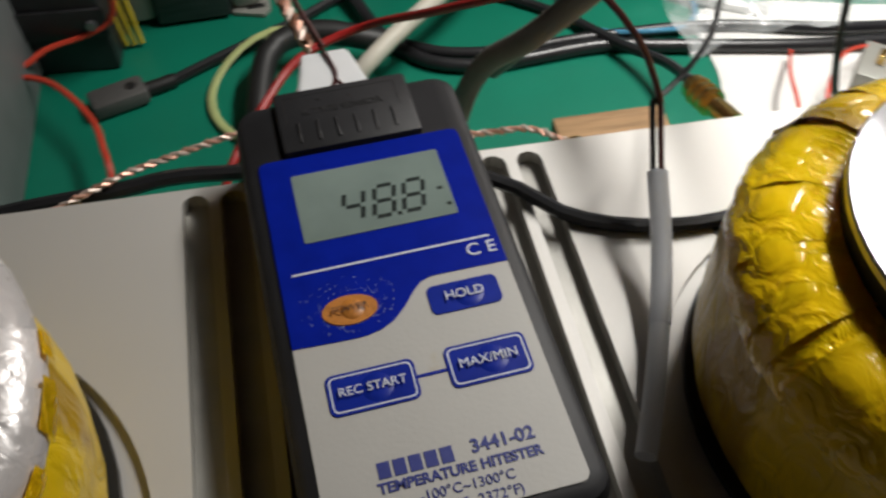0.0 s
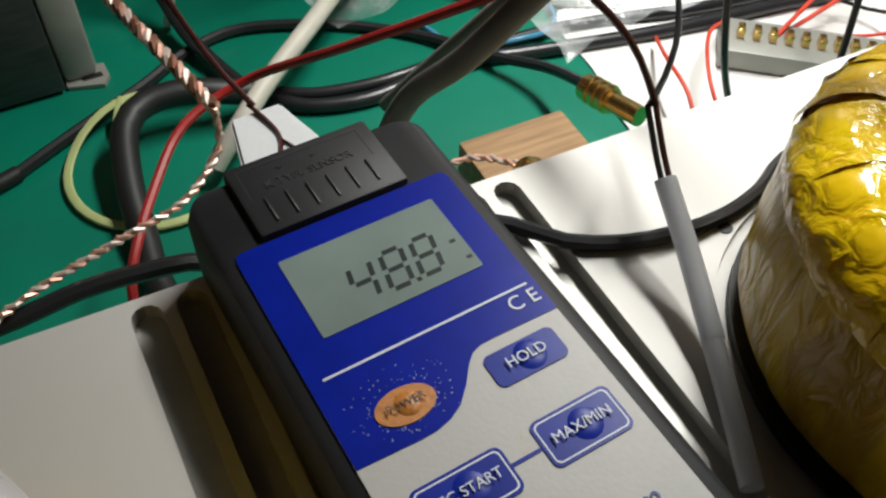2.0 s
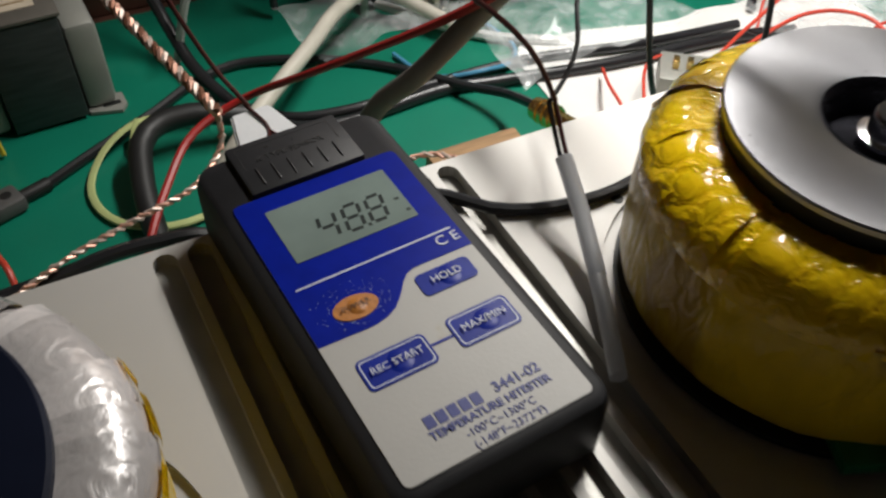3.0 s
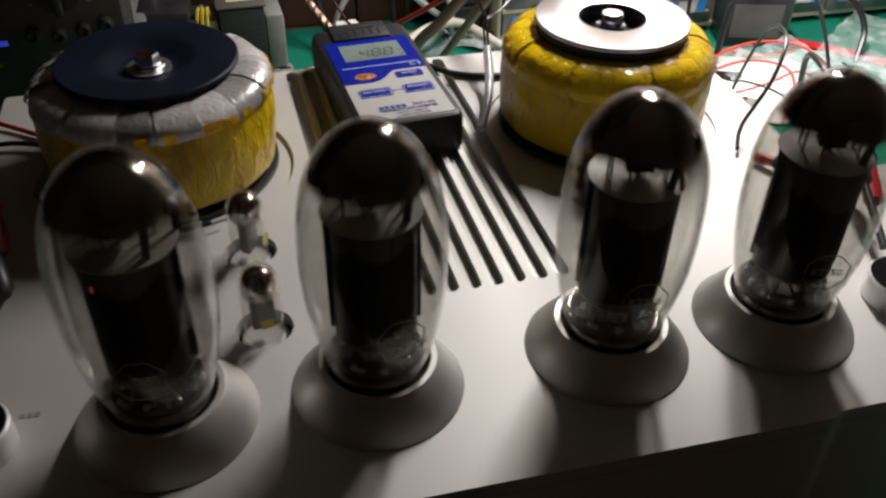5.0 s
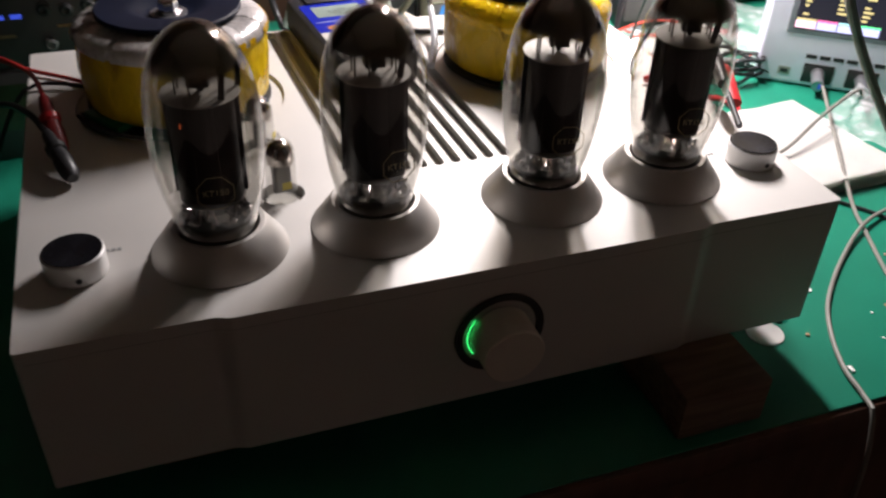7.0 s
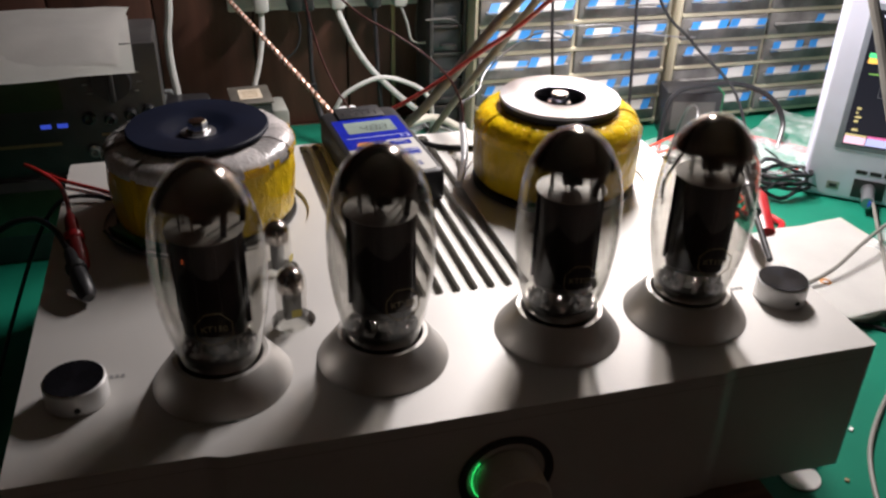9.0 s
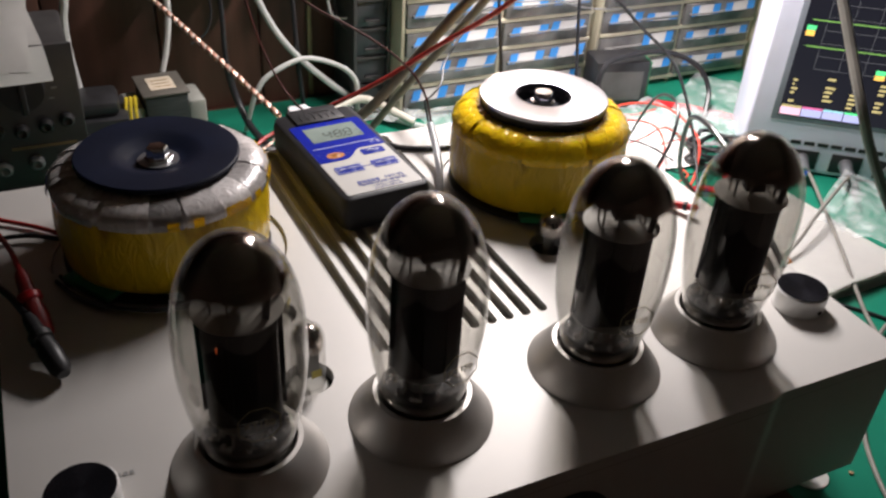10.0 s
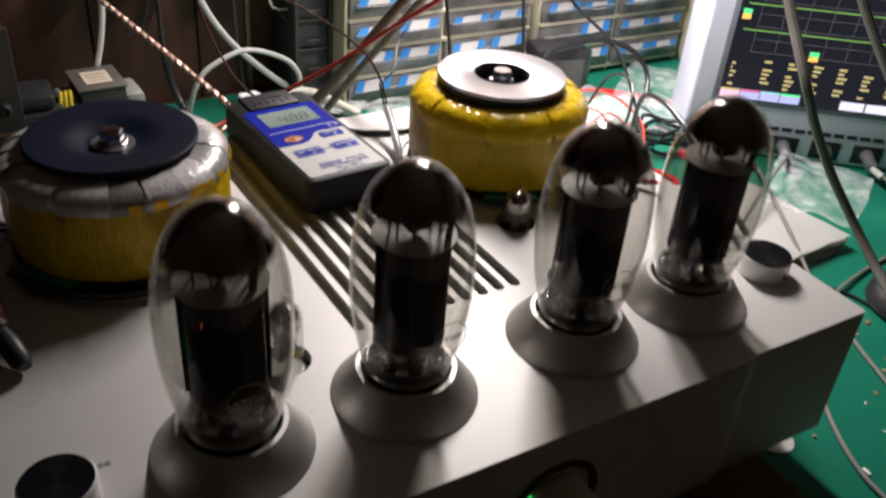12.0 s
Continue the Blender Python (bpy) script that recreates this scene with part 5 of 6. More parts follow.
test_clip(pose(-0.2120, 0.098, 0.0063, 0, 0, 0) @ pose(0, 0, 0, -72, 0, 18), BLACKPL, "black insulated test clip lying on the chassis", RUBBER)
test_clip(pose(-0.2180, 0.128, 0.008, 0, 0, 0) @ pose(0, 0, 0, -58, 0, 10), DARKRED, "red insulated test clip lying on the chassis", REDPLASTIC)
cable("red_test_lead", [(-0.2245, 0.165, 0.031), (-0.229, 0.190, 0.032), (-0.240, 0.232, 0.024), (-0.262, 0.275, 0.018), (-0.272, 0.300, 0.010), (-0.245, 0.280, 0.004), (-0.215, 0.258, 0.0025), (-0.203, 0.245, 0.003)], 0.0016, REDPVC, "red test lead bent back over the chassis edge")
cable("black_test_lead", [(-0.2255, 0.139, 0.020), (-0.236, 0.164, 0.022), (-0.255, 0.19, 0.018), (-0.285, 0.205, 0.0), (-0.35, 0.215, -0.06), (-0.42, 0.20, -0.128), (-0.52, 0.16, -0.129)], 0.0022, BLACKPVC, "black test lead running off the chassis to the mat")
cable("black_lead", [(-0.203, 0.238, 0.003), (-0.222, 0.247, 0.004), (-0.243, 0.247, 0.002), (-0.262, 0.235, -0.02), (-0.29, 0.215, -0.08), (-0.31, 0.20, -0.129)], 0.0016, BLACKPVC, "thin black transformer lead bent over the chassis edge")
test_clip(pose(0.209, 0.138, 0.0038) @ pose(0, 0, 0, -80, 0, -150) @ Matrix.Diagonal((0.55, 0.55, 0.55, 1)), REDPLASTIC, "small red test clip lying on the chassis", RUBBER)
cable("black_test_lead", [(0.203, 0.148, 0.004), (0.212, 0.162, 0.012), (0.235, 0.175, 0.035), (0.255, 0.20, 0.05), (0.275, 0.25, 0.03), (0.30, 0.31, -0.05), (0.33, 0.36, -0.12)], 0.0013, BLACKPVC, "thin black test lead rising from a clip")
pen = base("test_probe", "black test probe with red grip leaning over the chassis edge", "probe")
tip, mid, end = Vector((0.219, 0.030, 0.0145)), Vector((0.232, 0.072, 0.026)), Vector((0.250, 0.128, 0.042))
part("tip", bm_tube([tip, tip.lerp(mid, 0.5), mid], 0.0022, 10), BLACKPL, pen)
part("grip", bm_tube([mid, mid.lerp(end, 0.15), mid.lerp(end, 0.5), end], 0.0046, 12), BLACKPL, pen)
part("ring", bm_tube([mid.lerp(end, 0.42), mid.lerp(end, 0.48)], 0.0053, 12), STEEL, pen)
part("red_grip", bm_tube([Vector((0.252, 0.080, 0.004)), Vector((0.268, 0.118, 0.012)), Vector((0.278, 0.150, 0.006))], 0.006, 10, flat=0.7), REDPLASTIC, pen, "red plastic grip")
cable("test_probe_lead", [tuple(end), (0.262, 0.17, 0.045), (0.29, 0.22, 0.02), (0.34, 0.27, -0.06), (0.40, 0.30, -0.12)], 0.0022, BLACKPVC, "black lead of the test probe")
ringp = base("orange_toroid", "tiny orange ring core on the paper", "component", pose(0.402, 0.172, -0.1185))
part("core", bm_lathe([(0.004 + 0.0018 * math.cos(a * 0.7), 0.0018 * math.sin(a * 0.7)) for a in range(10)], 24), pbr("orange_core", (0.55, 0.22, 0.04), 0.35), ringp)
mouse = base("black_mouse", "low rounded black plastic puck on the mat", "mouse", pose(0.485, 0.030, MAT_Z))
part("shell", bm_lathe([(0.0, 0.0), (0.040, 0.0), (0.044, 0.004), (0.043, 0.012), (0.036, 0.021), (0.022, 0.025), (0.0, 0.026)], 48), BLACKPL, mouse)
tagged(part("white_disc", bm_lathe([(0, 0), (0.0135, 0), (0.0140, 0.0006), (0.0135, 0.0012), (0, 0.0012)], 36), PAPER, at=pose(0.241, -0.027, MAT_Z + 0.0001)), "small flat white disc lying on the mat", "disc")
rnd = random.Random(21)
for k in range(26):
    x, y = rnd.uniform(0.27, 0.5), rnd.uniform(-0.09, 0.05)
    s_ = rnd.uniform(0.0006, 0.0018)
    tagged(part("debris_crumb", bm_box(-s_ * rnd.uniform(1, 3), -s_, 0, s_, s_, s_, 0.0001), (PAPER, COPPER, BROWNPRINT)[k % 3], at=pose(x, y, MAT_Z, 0, 0, rnd.uniform(0, 180))),
           "tiny crumb of debris on the mat", "debris", "crumbs on the mat")

# ---------------------------------------------------------------- cables behind the amplifier
Zc = MAT_Z + 0.004
cable("thick_black_cable", [(-0.0035, 0.636, -0.060), (0.000, 0.634, -0.085), (0.007, 0.614, -0.112), (0.013, 0.583, Zc + 0.006), (0.028, 0.542, Zc), (0.043, 0.521, Zc), (0.058, 0.510, Zc), (0.084, 0.504, Zc), (0.111, 0.506, Zc), (0.154, 0.509, Zc), (0.19, 0.502, Zc), (0.272, 0.485, Zc + 0.002),
                            (0.357, 0.475, Zc + 0.004), (0.413, 0.467, Zc)], 0.0042, BLACKPVC, "thick black cable winding across the mat", seg=10)
cable("thick_black_cable", [(0.040, 0.531, Zc), (0.060, 0.520, Zc), (0.084, 0.514, Zc + 0.001), (0.109, 0.512, Zc + 0.002), (0.15, 0.517, Zc), (0.22, 0.515, Zc), (0.30, 0.495, Zc + 0.003), (0.38, 0.49, Zc)], 0.0036, BLACKPVC, "thick black cable winding across the mat", seg=10)
plugc = cable("audio_cable", [(-0.094, 0.523, Zc), (-0.063, 0.541, Zc), (-0.021, 0.564, Zc), (0.009, 0.583, Zc), (0.044, 0.591, Zc), (0.095, 0.572, Zc), (0.135, 0.543, Zc), (0.163, 0.500, Zc + 0.006), (0.176, 0.470, -0.112), (0.176, 0.437, -0.098)], 0.0030, BLACKPVC,
              "black audio cord looping over the mat")
part("strain_relief", bm_tube(glide([(-0.092, 0.524, Zc), (-0.101, 0.5205, Zc), (-0.109, 0.518, Zc)], 0.004), 0.0042, 10), RUBBER, plugc)
part("plug_shell", bm_box(-0.016, -0.0084, -0.0042, 0.015, 0.0084, 0.0056, 0.0024), DARKGREY, plugc, "dark grey moulded plug", at=pose(-0.1215, 0.5125, Zc + 0.0012, 0, 0, 20))
part("grip_recess", bm_lathe([(0, 0), (0.0032, 0), (0.0030, 0.0003), (0, 0.0003)], 20), RUBBER, plugc, at=pose(-0.1145, 0.5152, Zc + 0.0069))
cable("red_wire_loop", [(-0.215, 0.500, -0.124), (-0.190, 0.517, -0.113), (-0.171, 0.519, -0.110), (-0.156, 0.514, -0.110), (-0.141, 0.498, -0.110), (-0.128, 0.476, -0.110), (-0.122, 0.455, -0.110), (-0.119, 0.444, -0.110), (-0.118, 0.425, -0.129)],
      0.0017, ORANGEWIRE, "red wire looping over the mat behind the amplifier")
cable("red_wire_loop", [(-0.21, 0.52, -0.118), (-0.172, 0.525, -0.110), (-0.156, 0.535, -0.106), (-0.136, 0.540, -0.104), (-0.119, 0.541, -0.096), (-0.112, 0.539, -0.075)],
      0.0017, ORANGEWIRE, "red wire looping over the mat behind the amplifier")
rca = base("rca_plug", "gold-plated audio plug on a black cord", "plug")
g0, g1 = Vector((0.1745, 0.434, -0.097)), Vector((0.181, 0.398, -0.090))
part("shell", bm_tube([g0, g0.lerp(g1, 0.5)], 0.0068, 16), GOLD, rca)
part("sleeve", bm_tube([g0.lerp(g1, 0.5), g1], 0.0052, 16), GOLD, rca)
for k in range(3):
    part("ring", bm_tube([g0.lerp(g1, 0.12 + 0.14 * k), g0.lerp(g1, 0.17 + 0.14 * k)], 0.0076, 16), GOLD, rca)
cable("rubber_cable", [(0.03, 0.522, -0.118), (0.013, 0.524, -0.113), (-0.005, 0.528, -0.110), (-0.025, 0.527, -0.110), (-0.038, 0.515, -0.112), (-0.045, 0.484, -0.118), (-0.047, 0.454, -0.124), (-0.047, 0.42, -0.127), (-0.03, 0.38, -0.127)], 0.0068, RUBBER,
      "thick matt rubber cable curving beside the thermometer", seg=12)
cable("audio_cable", [(-0.20, 0.337, -0.045), (-0.14, 0.350, -0.036), (-0.089, 0.352, -0.032), (-0.070, 0.353, -0.030), (-0.051, 0.352, -0.030), (-0.030, 0.350, -0.034), (0.0, 0.345, -0.06), (0.02, 0.34, -0.10)], 0.0030, BLACKPVC, "black cord running along the amplifier's back edge")
cable("yellow_sleeve_loop", [(0.010, 0.540, -0.124), (-0.015, 0.546, -0.120), (-0.038, 0.546, -0.120), (-0.058, 0.534, -0.124), (-0.071, 0.512, -0.128), (-0.070, 0.490, -0.129), (-0.058, 0.472, -0.129), (-0.037, 0.462, -0.129), (-0.015, 0.462, -0.129)], 0.0024, YELGREEN,
      "flat yellow-green sleeve curled into a loop", flat=0.55)
cable("yellow_sleeve_loop", [(-0.034, 0.547, -0.118), (-0.041, 0.535, -0.124), (-0.040, 0.524, -0.129)], 0.0022, YELGREEN, "short end of flat yellow-green sleeve", flat=0.55)
cable("blue_loop", [(0.140, 0.560, -0.129), (0.148, 0.532, -0.129), (0.162, 0.518, -0.1265), (0.187, 0.510, -0.123), (0.207, 0.516, -0.127), (0.220, 0.535, -0.129), (0.215, 0.57, -0.129)], 0.0016, BLUESLEEVE, "thin clear blue tubing looped on the mat")
# twisted copper
# the third, darker strand colour makes the twist show
twisted("copper_wire", [(-0.0135, 0.388, -0.0055), (-0.030, 0.437, 0.006), (-0.060, 0.530, 0.025), (-0.0885, 0.622, 0.042), (-0.10, 0.66, 0.05)], 0.0015, 3, 95, (COPPER, COPPERPALE, COPPERDARK), "bundle of twisted bare copper strands")
twisted("copper_pair", [(-0.0135, 0.388, -0.0055), (-0.016, 0.384, -0.020), (-0.032, 0.372, -0.026), (-0.052, 0.366, -0.027), (-0.070, 0.360, -0.027), (-0.088, 0.353, -0.027), (-0.12, 0.338, -0.03)], 0.0009, 2, 120, (COPPER, COPPERPALE),
        "thin twisted pair of copper strands")
twisted("copper_pair", [(0.036, 0.345, -0.020), (0.050, 0.349, -0.024), (0.064, 0.350, -0.026), (0.0775, 0.342, -0.028)], 0.0009, 2, 120, (COPPER, COPPERPALE), "twisted copper pair clamped in a binding post")
cable("red_cable", [(-0.060, 0.378, -0.085), (-0.055, 0.392, -0.072), (-0.038, 0.418, -0.062), (-0.018, 0.440, -0.054), (0.012, 0.445, -0.045), (0.040, 0.410, -0.014), (0.074, 0.366, 0.026), (0.105, 0.325, 0.068), (0.135, 0.27, 0.118), (0.165, 0.21, 0.19), (0.19, 0.17, 0.30)], 0.0020,
      REDPVC, "red insulated cable sweeping up over the amplifier")
cable("grey_cable", [(0.040, 0.392, -0.10), (0.044, 0.387, -0.050), (0.052, 0.379, -0.018), (0.066, 0.366, 0.004), (0.090, 0.352, 0.040), (0.120, 0.330, 0.090), (0.145, 0.31, 0.13), (0.19, 0.27, 0.22), (0.23, 0.24, 0.33)], 0.0046, GREYPVC,
      "thick grey cable slanting up behind the thermometer", seg=10)
cable("grey_cable", [(0.075, 0.455, -0.09), (0.090, 0.435, -0.055), (0.110, 0.40, 0.0), (0.135, 0.36, 0.06), (0.165, 0.33, 0.12), (0.21, 0.29, 0.22), (0.25, 0.26, 0.33)], 0.0036, GREYPVC, "thick grey cable slanting up behind the thermometer", seg=10)
cable("beige_cable", [(-0.005, 0.480, -0.120), (0.012, 0.487, -0.105), (0.034, 0.505, -0.098), (0.075, 0.540, -0.093), (0.110, 0.575, -0.094), (0.150, 0.60, -0.105), (0.19, 0.555, -0.12)], 0.0050, BEIGEPVC, "thick beige cable lying across the mat", seg=10)

# ---------------------------------------------------------------- EI transformer and black transformer
ei = base("frame_transformer", "old laminated transformer in a grey steel frame with paper label", "transformer", pose(-0.0715, 0.578, MAT_Z, 0, 0, 3) @ Matrix.Diagonal((1.08, 1.0, 1.25, 1)))
part("core", bm_box(-0.028, 0.0, 0.002, 0.012, 0.056, 0.058, 0.001), EIGREY, ei)
part("frame_top", bm_box(-0.030, -0.001, 0.0585, 0.014, 0.057, 0.0605, 0.0006), pbr("olive_grey_lacquer", (0.11, 0.10, 0.085), 0.5, 0.1, 0.2, 40), ei)
part("frame_side", bm_box(0.0125, 0.004, 0.002, 0.030, 0.050, 0.050, 0.004), EIBELL, ei, "grey steel bell cover")
part("frame_side", bm_box(-0.046, 0.004, 0.002, -0.0285, 0.050, 0.050, 0.004), EIBELL, ei, "grey steel bell cover")
foot = bm_prism([(0.013, 0.002), (0.030, -0.004), (0.034, 0.002), (0.034, 0.014), (0.013, 0.020)], 0.0003, 0.0022)
part("foot", foot, EIBELL, ei, "slotted steel mounting foot")
part("foot_slot", bm_box(0.021, 0.003, 0.0022, 0.031, 0.0065, 0.0026), RUBBER, ei)
part("paper_label", bm_box(-0.020, 0.012, 0.0606, 0.004, 0.044, 0.0610), pbr("tan_label", (0.55, 0.47, 0.36), 0.6), ei)
for k in range(3):
    part("label_bar", bm_box(-0.016, 0.018 + 0.008 * k, 0.0611, 0.0, 0.0195 + 0.008 * k, 0.0613), BROWNPRINT, ei)
for k in range(3):
    part("yellow_lead", bm_tube(glide([(-0.036 - 0.004 * k, 0.010, 0.052), (-0.038 - 0.004 * k, -0.004, 0.062), (-0.040 - 0.005 * k, -0.012, 0.040), (-0.038 - 0.004 * k, -0.014, 0.002)], 0.004), 0.0016, 6),
         pbr("yellow_lead_pvc", (0.60, 0.45, 0.03), 0.4), ei)
bt = base("black_transformer", "black clamped audio transformer on the mat", "transformer", pose(-0.155, 0.545, MAT_Z, 0, 0, -3))
part("core", bm_box(-0.032, 0.0, 0.0, 0.032, 0.060, 0.070, 0.002), BLACKPL, bt)
part("clamp", bm_box(-0.034, -0.003, 0.026, 0.034, 0.0, 0.044, 0.001), BLACKPL, bt)
part("cap", bm_box(-0.026, 0.006, 0.0702, 0.026, 0.054, 0.086, 0.006), BLACKPL, bt)
for x in (-0.026, 0.026):
    part("bolt", bm_lathe([(0, 0), (0.003, 0), (0.003, 0.003), (0, 0.003)], 6), STEEL, bt, at=pose(x, -0.0031, 0.035, 90))

# ---------------------------------------------------------------- instruments at the left
ins = base("bench_instrument", "black bench instrument with dial and sockets, paper draped on top", "instrument", pose(-0.345, 0.402, -0.045))
part("case", bm_box(-0.175, 0.004, 0.0, 0.175, 0.085, 0.116, 0.003), INSTR, ins)
part("front_panel", bm_box(-0.176, 0.0, -0.001, 0.177, 0.0038, 0.117, 0.001), INSTR, ins)
part("display_window", bm_box(-0.02, -0.0012, 0.062, 0.092, -0.0002, 0.096), DIMGREEN, ins, "unlit green display window")
part("rotary_dial", bm_lathe([(0.0, 0), (0.017, 0), (0.016, 0.008), (0.0, 0.008)], 40), BLACKPL, ins, at=pose(0.136, -0.0002, 0.085, 90))
part("dial_grip", bm_box(0.1335, -0.018, 0.070, 0.1385, -0.0085, 0.100, 0.001), BLACKPL, ins)
for k in range(11):
    a = radians(-30 + 24 * k)
    part("scale_mark", bm_box(0.136 + 0.023 * math.cos(a) - 0.002, -0.0006, 0.085 + 0.021 * math.sin(a) - 0.0006, 0.136 + 0.023 * math.cos(a) + 0.002, -0.0002, 0.085 + 0.021 * math.sin(a) + 0.0006), PRINTGREY, ins)
for u, z in ((0.112, 0.052), (0.130, 0.050), (0.148, 0.053), (0.164, 0.056), (0.112, 0.020), (0.136, 0.022), (0.160, 0.020)):
    part("socket", bm_lathe([(0.0, 0), (0.0058, 0), (0.0058, 0.004), (0.0035, 0.006), (0.0, 0.003)], 20), INSTRLOW if z < 0.03 else BLACKPL, ins, at=pose(u, -0.0002, z, 90))
for u in (0.070, 0.084):
    part("led_segment", bm_box(u, -0.0008, 0.0445, u + 0.009, -0.0003, 0.0485), BLUELED, ins, "small blue indicator light")
part("print_bar", bm_box(0.120, -0.0006, 0.034, 0.168, -0.0003, 0.0365), BROWNPRINT, ins)
part("print_bar", bm_box(0.030, -0.0006, 0.028, 0.085, -0.0003, 0.031), BROWNPRINT, ins)
low = base("lower_instrument", "grey-black metal instrument standing under the other one", "instrument", pose(-0.345, 0.398, MAT_Z))
part("case", bm_box(-0.18, 0.004, 0.0, 0.178, 0.22, 0.0855, 0.003), INSTRLOW, low)
part("front_panel", bm_box(-0.18, 0.0, 0.001, 0.179, 0.0038, 0.0845, 0.001), INSTR, low)
part("window", bm_box(-0.06, -0.001, 0.030, 0.11, -0.0002, 0.074), DIMGREEN, low)
for k, (dx, dy, rot, zz) in enumerate(((0.012, 0.0, 4, 0.0045), (0.004, 0.026, -3, 0.011))):
    b = bmesh.new()
    g = []
    for i in range(15):
        col = []
        for j in range(13):
            u, v = -0.165 + 0.33 * i / 14 * 0.96, -0.044 + 0.125 * j / 12
            drop = 0.0
            if v < 0.0:
                drop = -0.016 * (abs(v) / 0.044) ** 1.4
            wv = 0.0022 * noise.noise(Vector((u * 22, v * 22, k * 7.0)))
            y = v
            col.append(b.verts.new((u, y, drop + wv + 0.0022)))
        g.append(col)
    for i in range(14):
        for j in range(12):
            b.faces.new((g[i][j], g[i + 1][j], g[i + 1][j + 1], g[i][j + 1]))
    bmesh.ops.solidify(b, geom=b.faces[:], thickness=0.0005)
    tagged(part("draped_paper", b, PAPER, at=pose(-0.352 + dx, 0.402 + dy, 0.066 + zz, 0, 0, rot)), "white paper sheet draped over the instrument's edge", "paper", "sheets on the instrument")

# ---------------------------------------------------------------- mains strip and its cables
strip = base("power_strip", "white multi-way mains strip on the wooden boards", "power strip", pose(0.03, 0.676, 0.042))
part("body", bm_box(-0.125, 0.0, -0.022, 0.135, 0.0175, 0.030, 0.003), STRIPWHITE, strip)
for k in range(6):
    part("outlet", bm_box(-0.115 + 0.041 * k, -0.0012, -0.017, -0.082 + 0.041 * k, -0.0002, 0.024, 0.0004), WHITEPVC, strip)
plugs = ((-0.0875, WHITEPVC, 0.0034), (-0.048, BLACKPVC, 0.0012), (-0.034, BLACKPVC, 0.0028), (0.002, WHITEPVC, 0.0038), (0.046, BLACKPVC, 0.0028), (0.078, WHITEPVC, 0.0016))
runs = (((-0.0900, -0.046), (-0.0967, -0.078), (-0.1050, -0.105), (-0.112, -0.150)), ((-0.044, -0.040), (-0.052, -0.062), (-0.070, -0.072)),
        ((-0.0330, -0.044), (-0.0336, -0.090), (-0.0300, -0.127)), ((0.0044, -0.025), (0.0227, -0.065), (0.0490, -0.101), (0.0910, -0.141), (0.120, -0.160)),
        ((0.047, -0.05), (0.049, -0.11), (0.053, -0.165)), ((0.086, -0.035), (0.092, -0.058), (0.108, -0.060)))
for (u, m, r), run in zip(plugs, runs):
    pl = base("mains_plug", "mains plug with hanging cord in the power strip", "plug", pose(0.03, 0.676, 0.042), group="mains plugs")
    part("body", bm_box(u - 0.0085, -0.034, -0.016, u + 0.0085, -0.0013, 0.018, 0.004), m, pl)
    pts = [(u, -0.026, -0.012)] + [(x, -0.030 - 0.004 * i, z) for i, (x, z) in enumerate(run)]
    part("cord", bm_tube(glide(pts), r, 8), m, pl)
cable("white_cable", [(-0.150, 0.60, 0.18), (-0.1584, 0.60, 0.056), (-0.1639, 0.60, 0.021), (-0.1647, 0.599, -0.009), (-0.162, 0.597, -0.044), (-0.160, 0.592, -0.060)], 0.0042, WHITEPVC, "white cord hanging down in front of the boards")
cable("white_cable_loop", [(0.006, 0.612, -0.128), (0.0147, 0.606, -0.0915), (0.0205, 0.605, -0.078), (0.0343, 0.605, -0.062), (0.0747, 0.605, -0.047), (0.1156, 0.605, -0.060), (0.1332, 0.605, -0.076), (0.1386, 0.606, -0.094), (0.140, 0.61, -0.128)], 0.0030, WHITEPVC, "white cord standing in a loop on the mat")
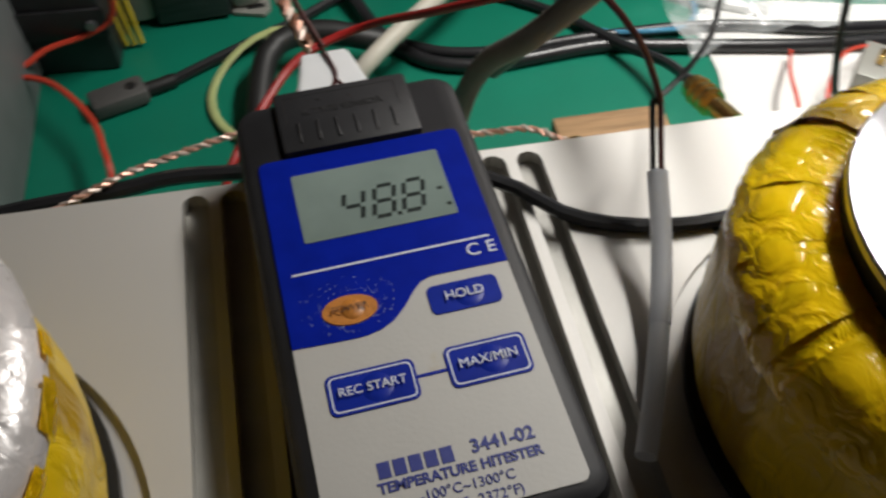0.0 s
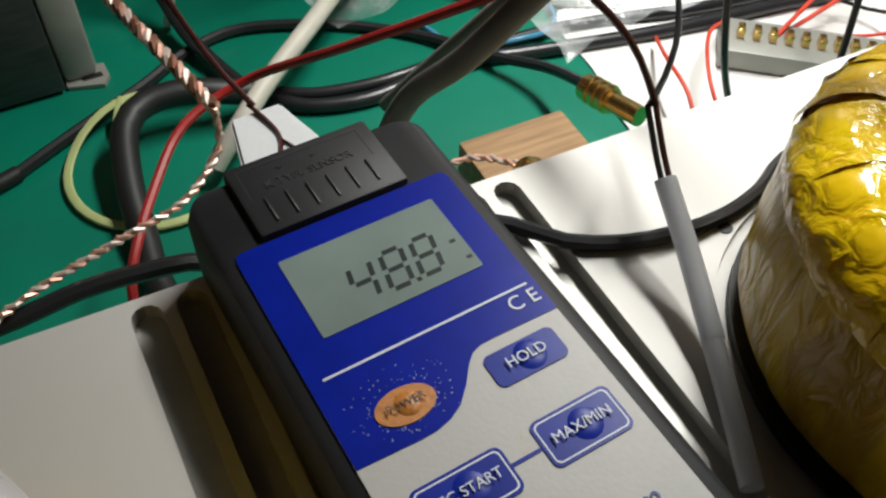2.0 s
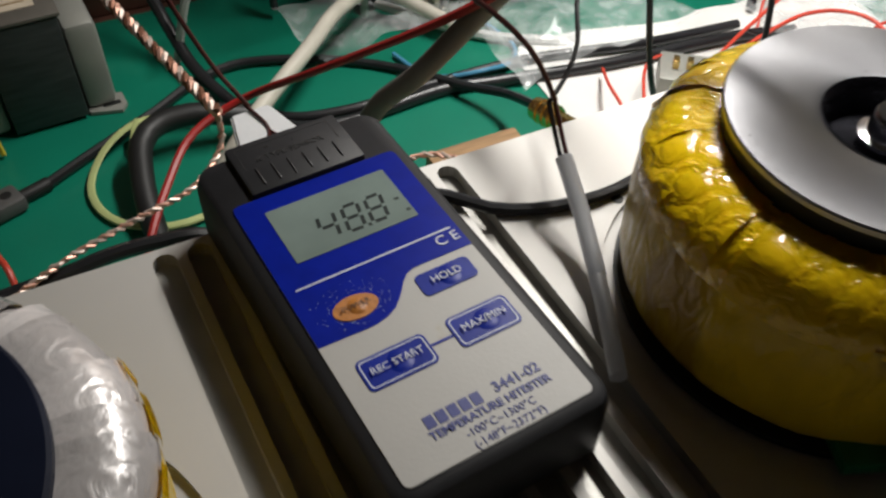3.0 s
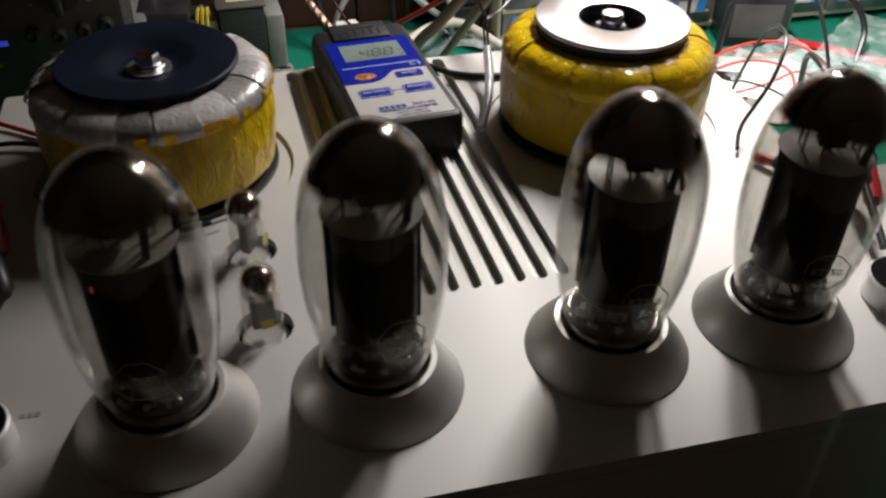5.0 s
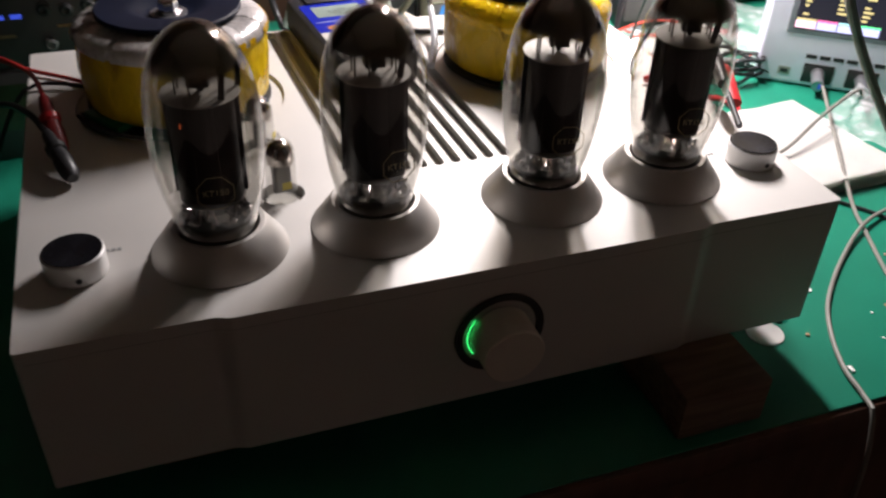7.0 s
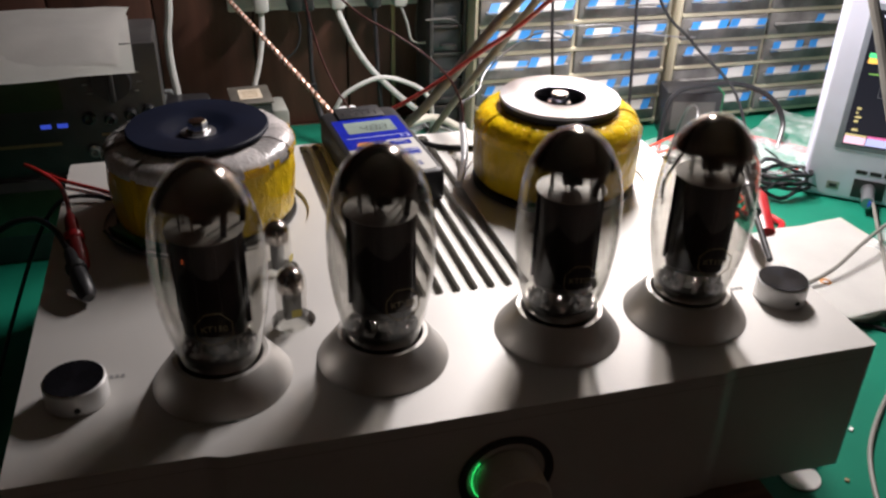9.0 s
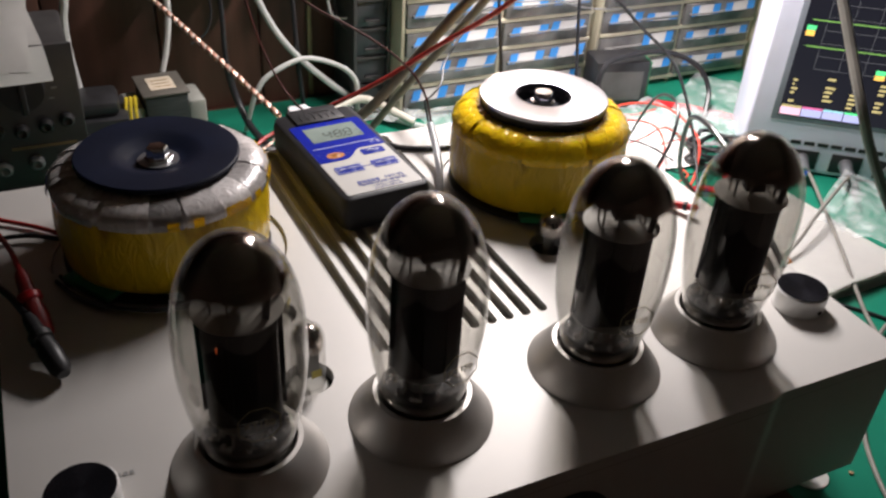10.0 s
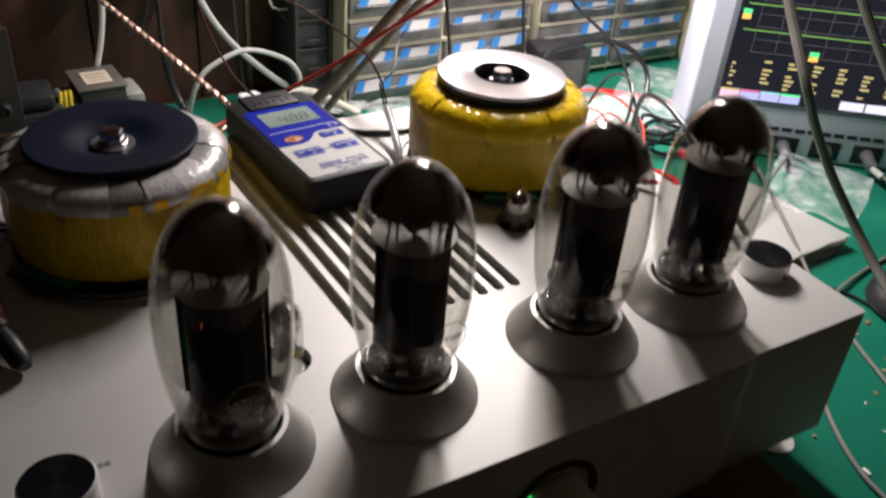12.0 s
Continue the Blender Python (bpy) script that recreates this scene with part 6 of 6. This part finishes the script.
cable("white_cable", [(0.150, 0.612, -0.122), (0.175, 0.585, -0.126), (0.21, 0.55, -0.128), (0.26, 0.52, -0.128)], 0.0038, WHITEPVC, "pale cord lying on the mat")
cable("thin_wire_loop", [(0.135, 0.665, 0.03), (0.128, 0.65, -0.01), (0.14, 0.64, -0.035), (0.165, 0.63, -0.03), (0.178, 0.62, 0.0), (0.16, 0.60, 0.02), (0.12, 0.57, 0.03)], 0.0010, DARKGREY, "thin grey wire looping in front of the boards", "wire")
tagged(part("teal_clip", bm_box(-0.004, -0.004, -0.015, 0.004, 0.004, 0.015, 0.002), TEAL, at=pose(0.172, 0.664, 0.012)), "small teal plastic clip hanging on a wire", "clip")
for pts, m in ((((0.235, 0.50, 0.30), (0.225, 0.46, 0.14), (0.215, 0.42, 0.04), (0.222, 0.40, -0.06), (0.25, 0.40, -0.125)), BLACKPVC), (((0.335, 0.52, 0.30), (0.325, 0.47, 0.14), (0.312, 0.43, 0.03), (0.30, 0.40, -0.04), (0.29, 0.38, -0.12)), BLACKPVC),
               (((0.33, 0.55, 0.30), (0.365, 0.50, 0.08), (0.40, 0.46, 0.02), (0.43, 0.41, -0.02), (0.43, 0.36, -0.075), (0.41, 0.31, -0.12)), BLACKPVC)):
    cable("hanging_lead", list(pts), 0.0018, m, "thin black lead hanging down in front of the drawers")
cable("bare_wire", [(0.2506, 0.47, 0.0459), (0.269, 0.47, 0.0431), (0.3054, 0.47, 0.0422), (0.3389, 0.47, 0.0318),
                    (0.3729, 0.47, 0.0261), (0.4077, 0.47, 0.0228)], 0.0009, STEEL,
      "thin bare wire end sticking out before the drawers", "wire")

# lamp body over the bench that gives the light
lampb = base("bench_lamp", "slim bench lamp on an arm, shining down on the work", "lamp")
part("shade", bm_box(-0.19, -0.035, 0.004, 0.19, 0.035, 0.030, 0.006), BLACKPL, lampb, at=look(LAMP, (0.375, 0.475, 0.0)))
part("arm", bm_tube([Vector(LAMP) + Vector((0, 0.006, 0.026)), Vector((0.32, 0.60, 0.55)), Vector((0.32, 0.74, 0.60))], 0.007, 10), BLACKPL, lampb)
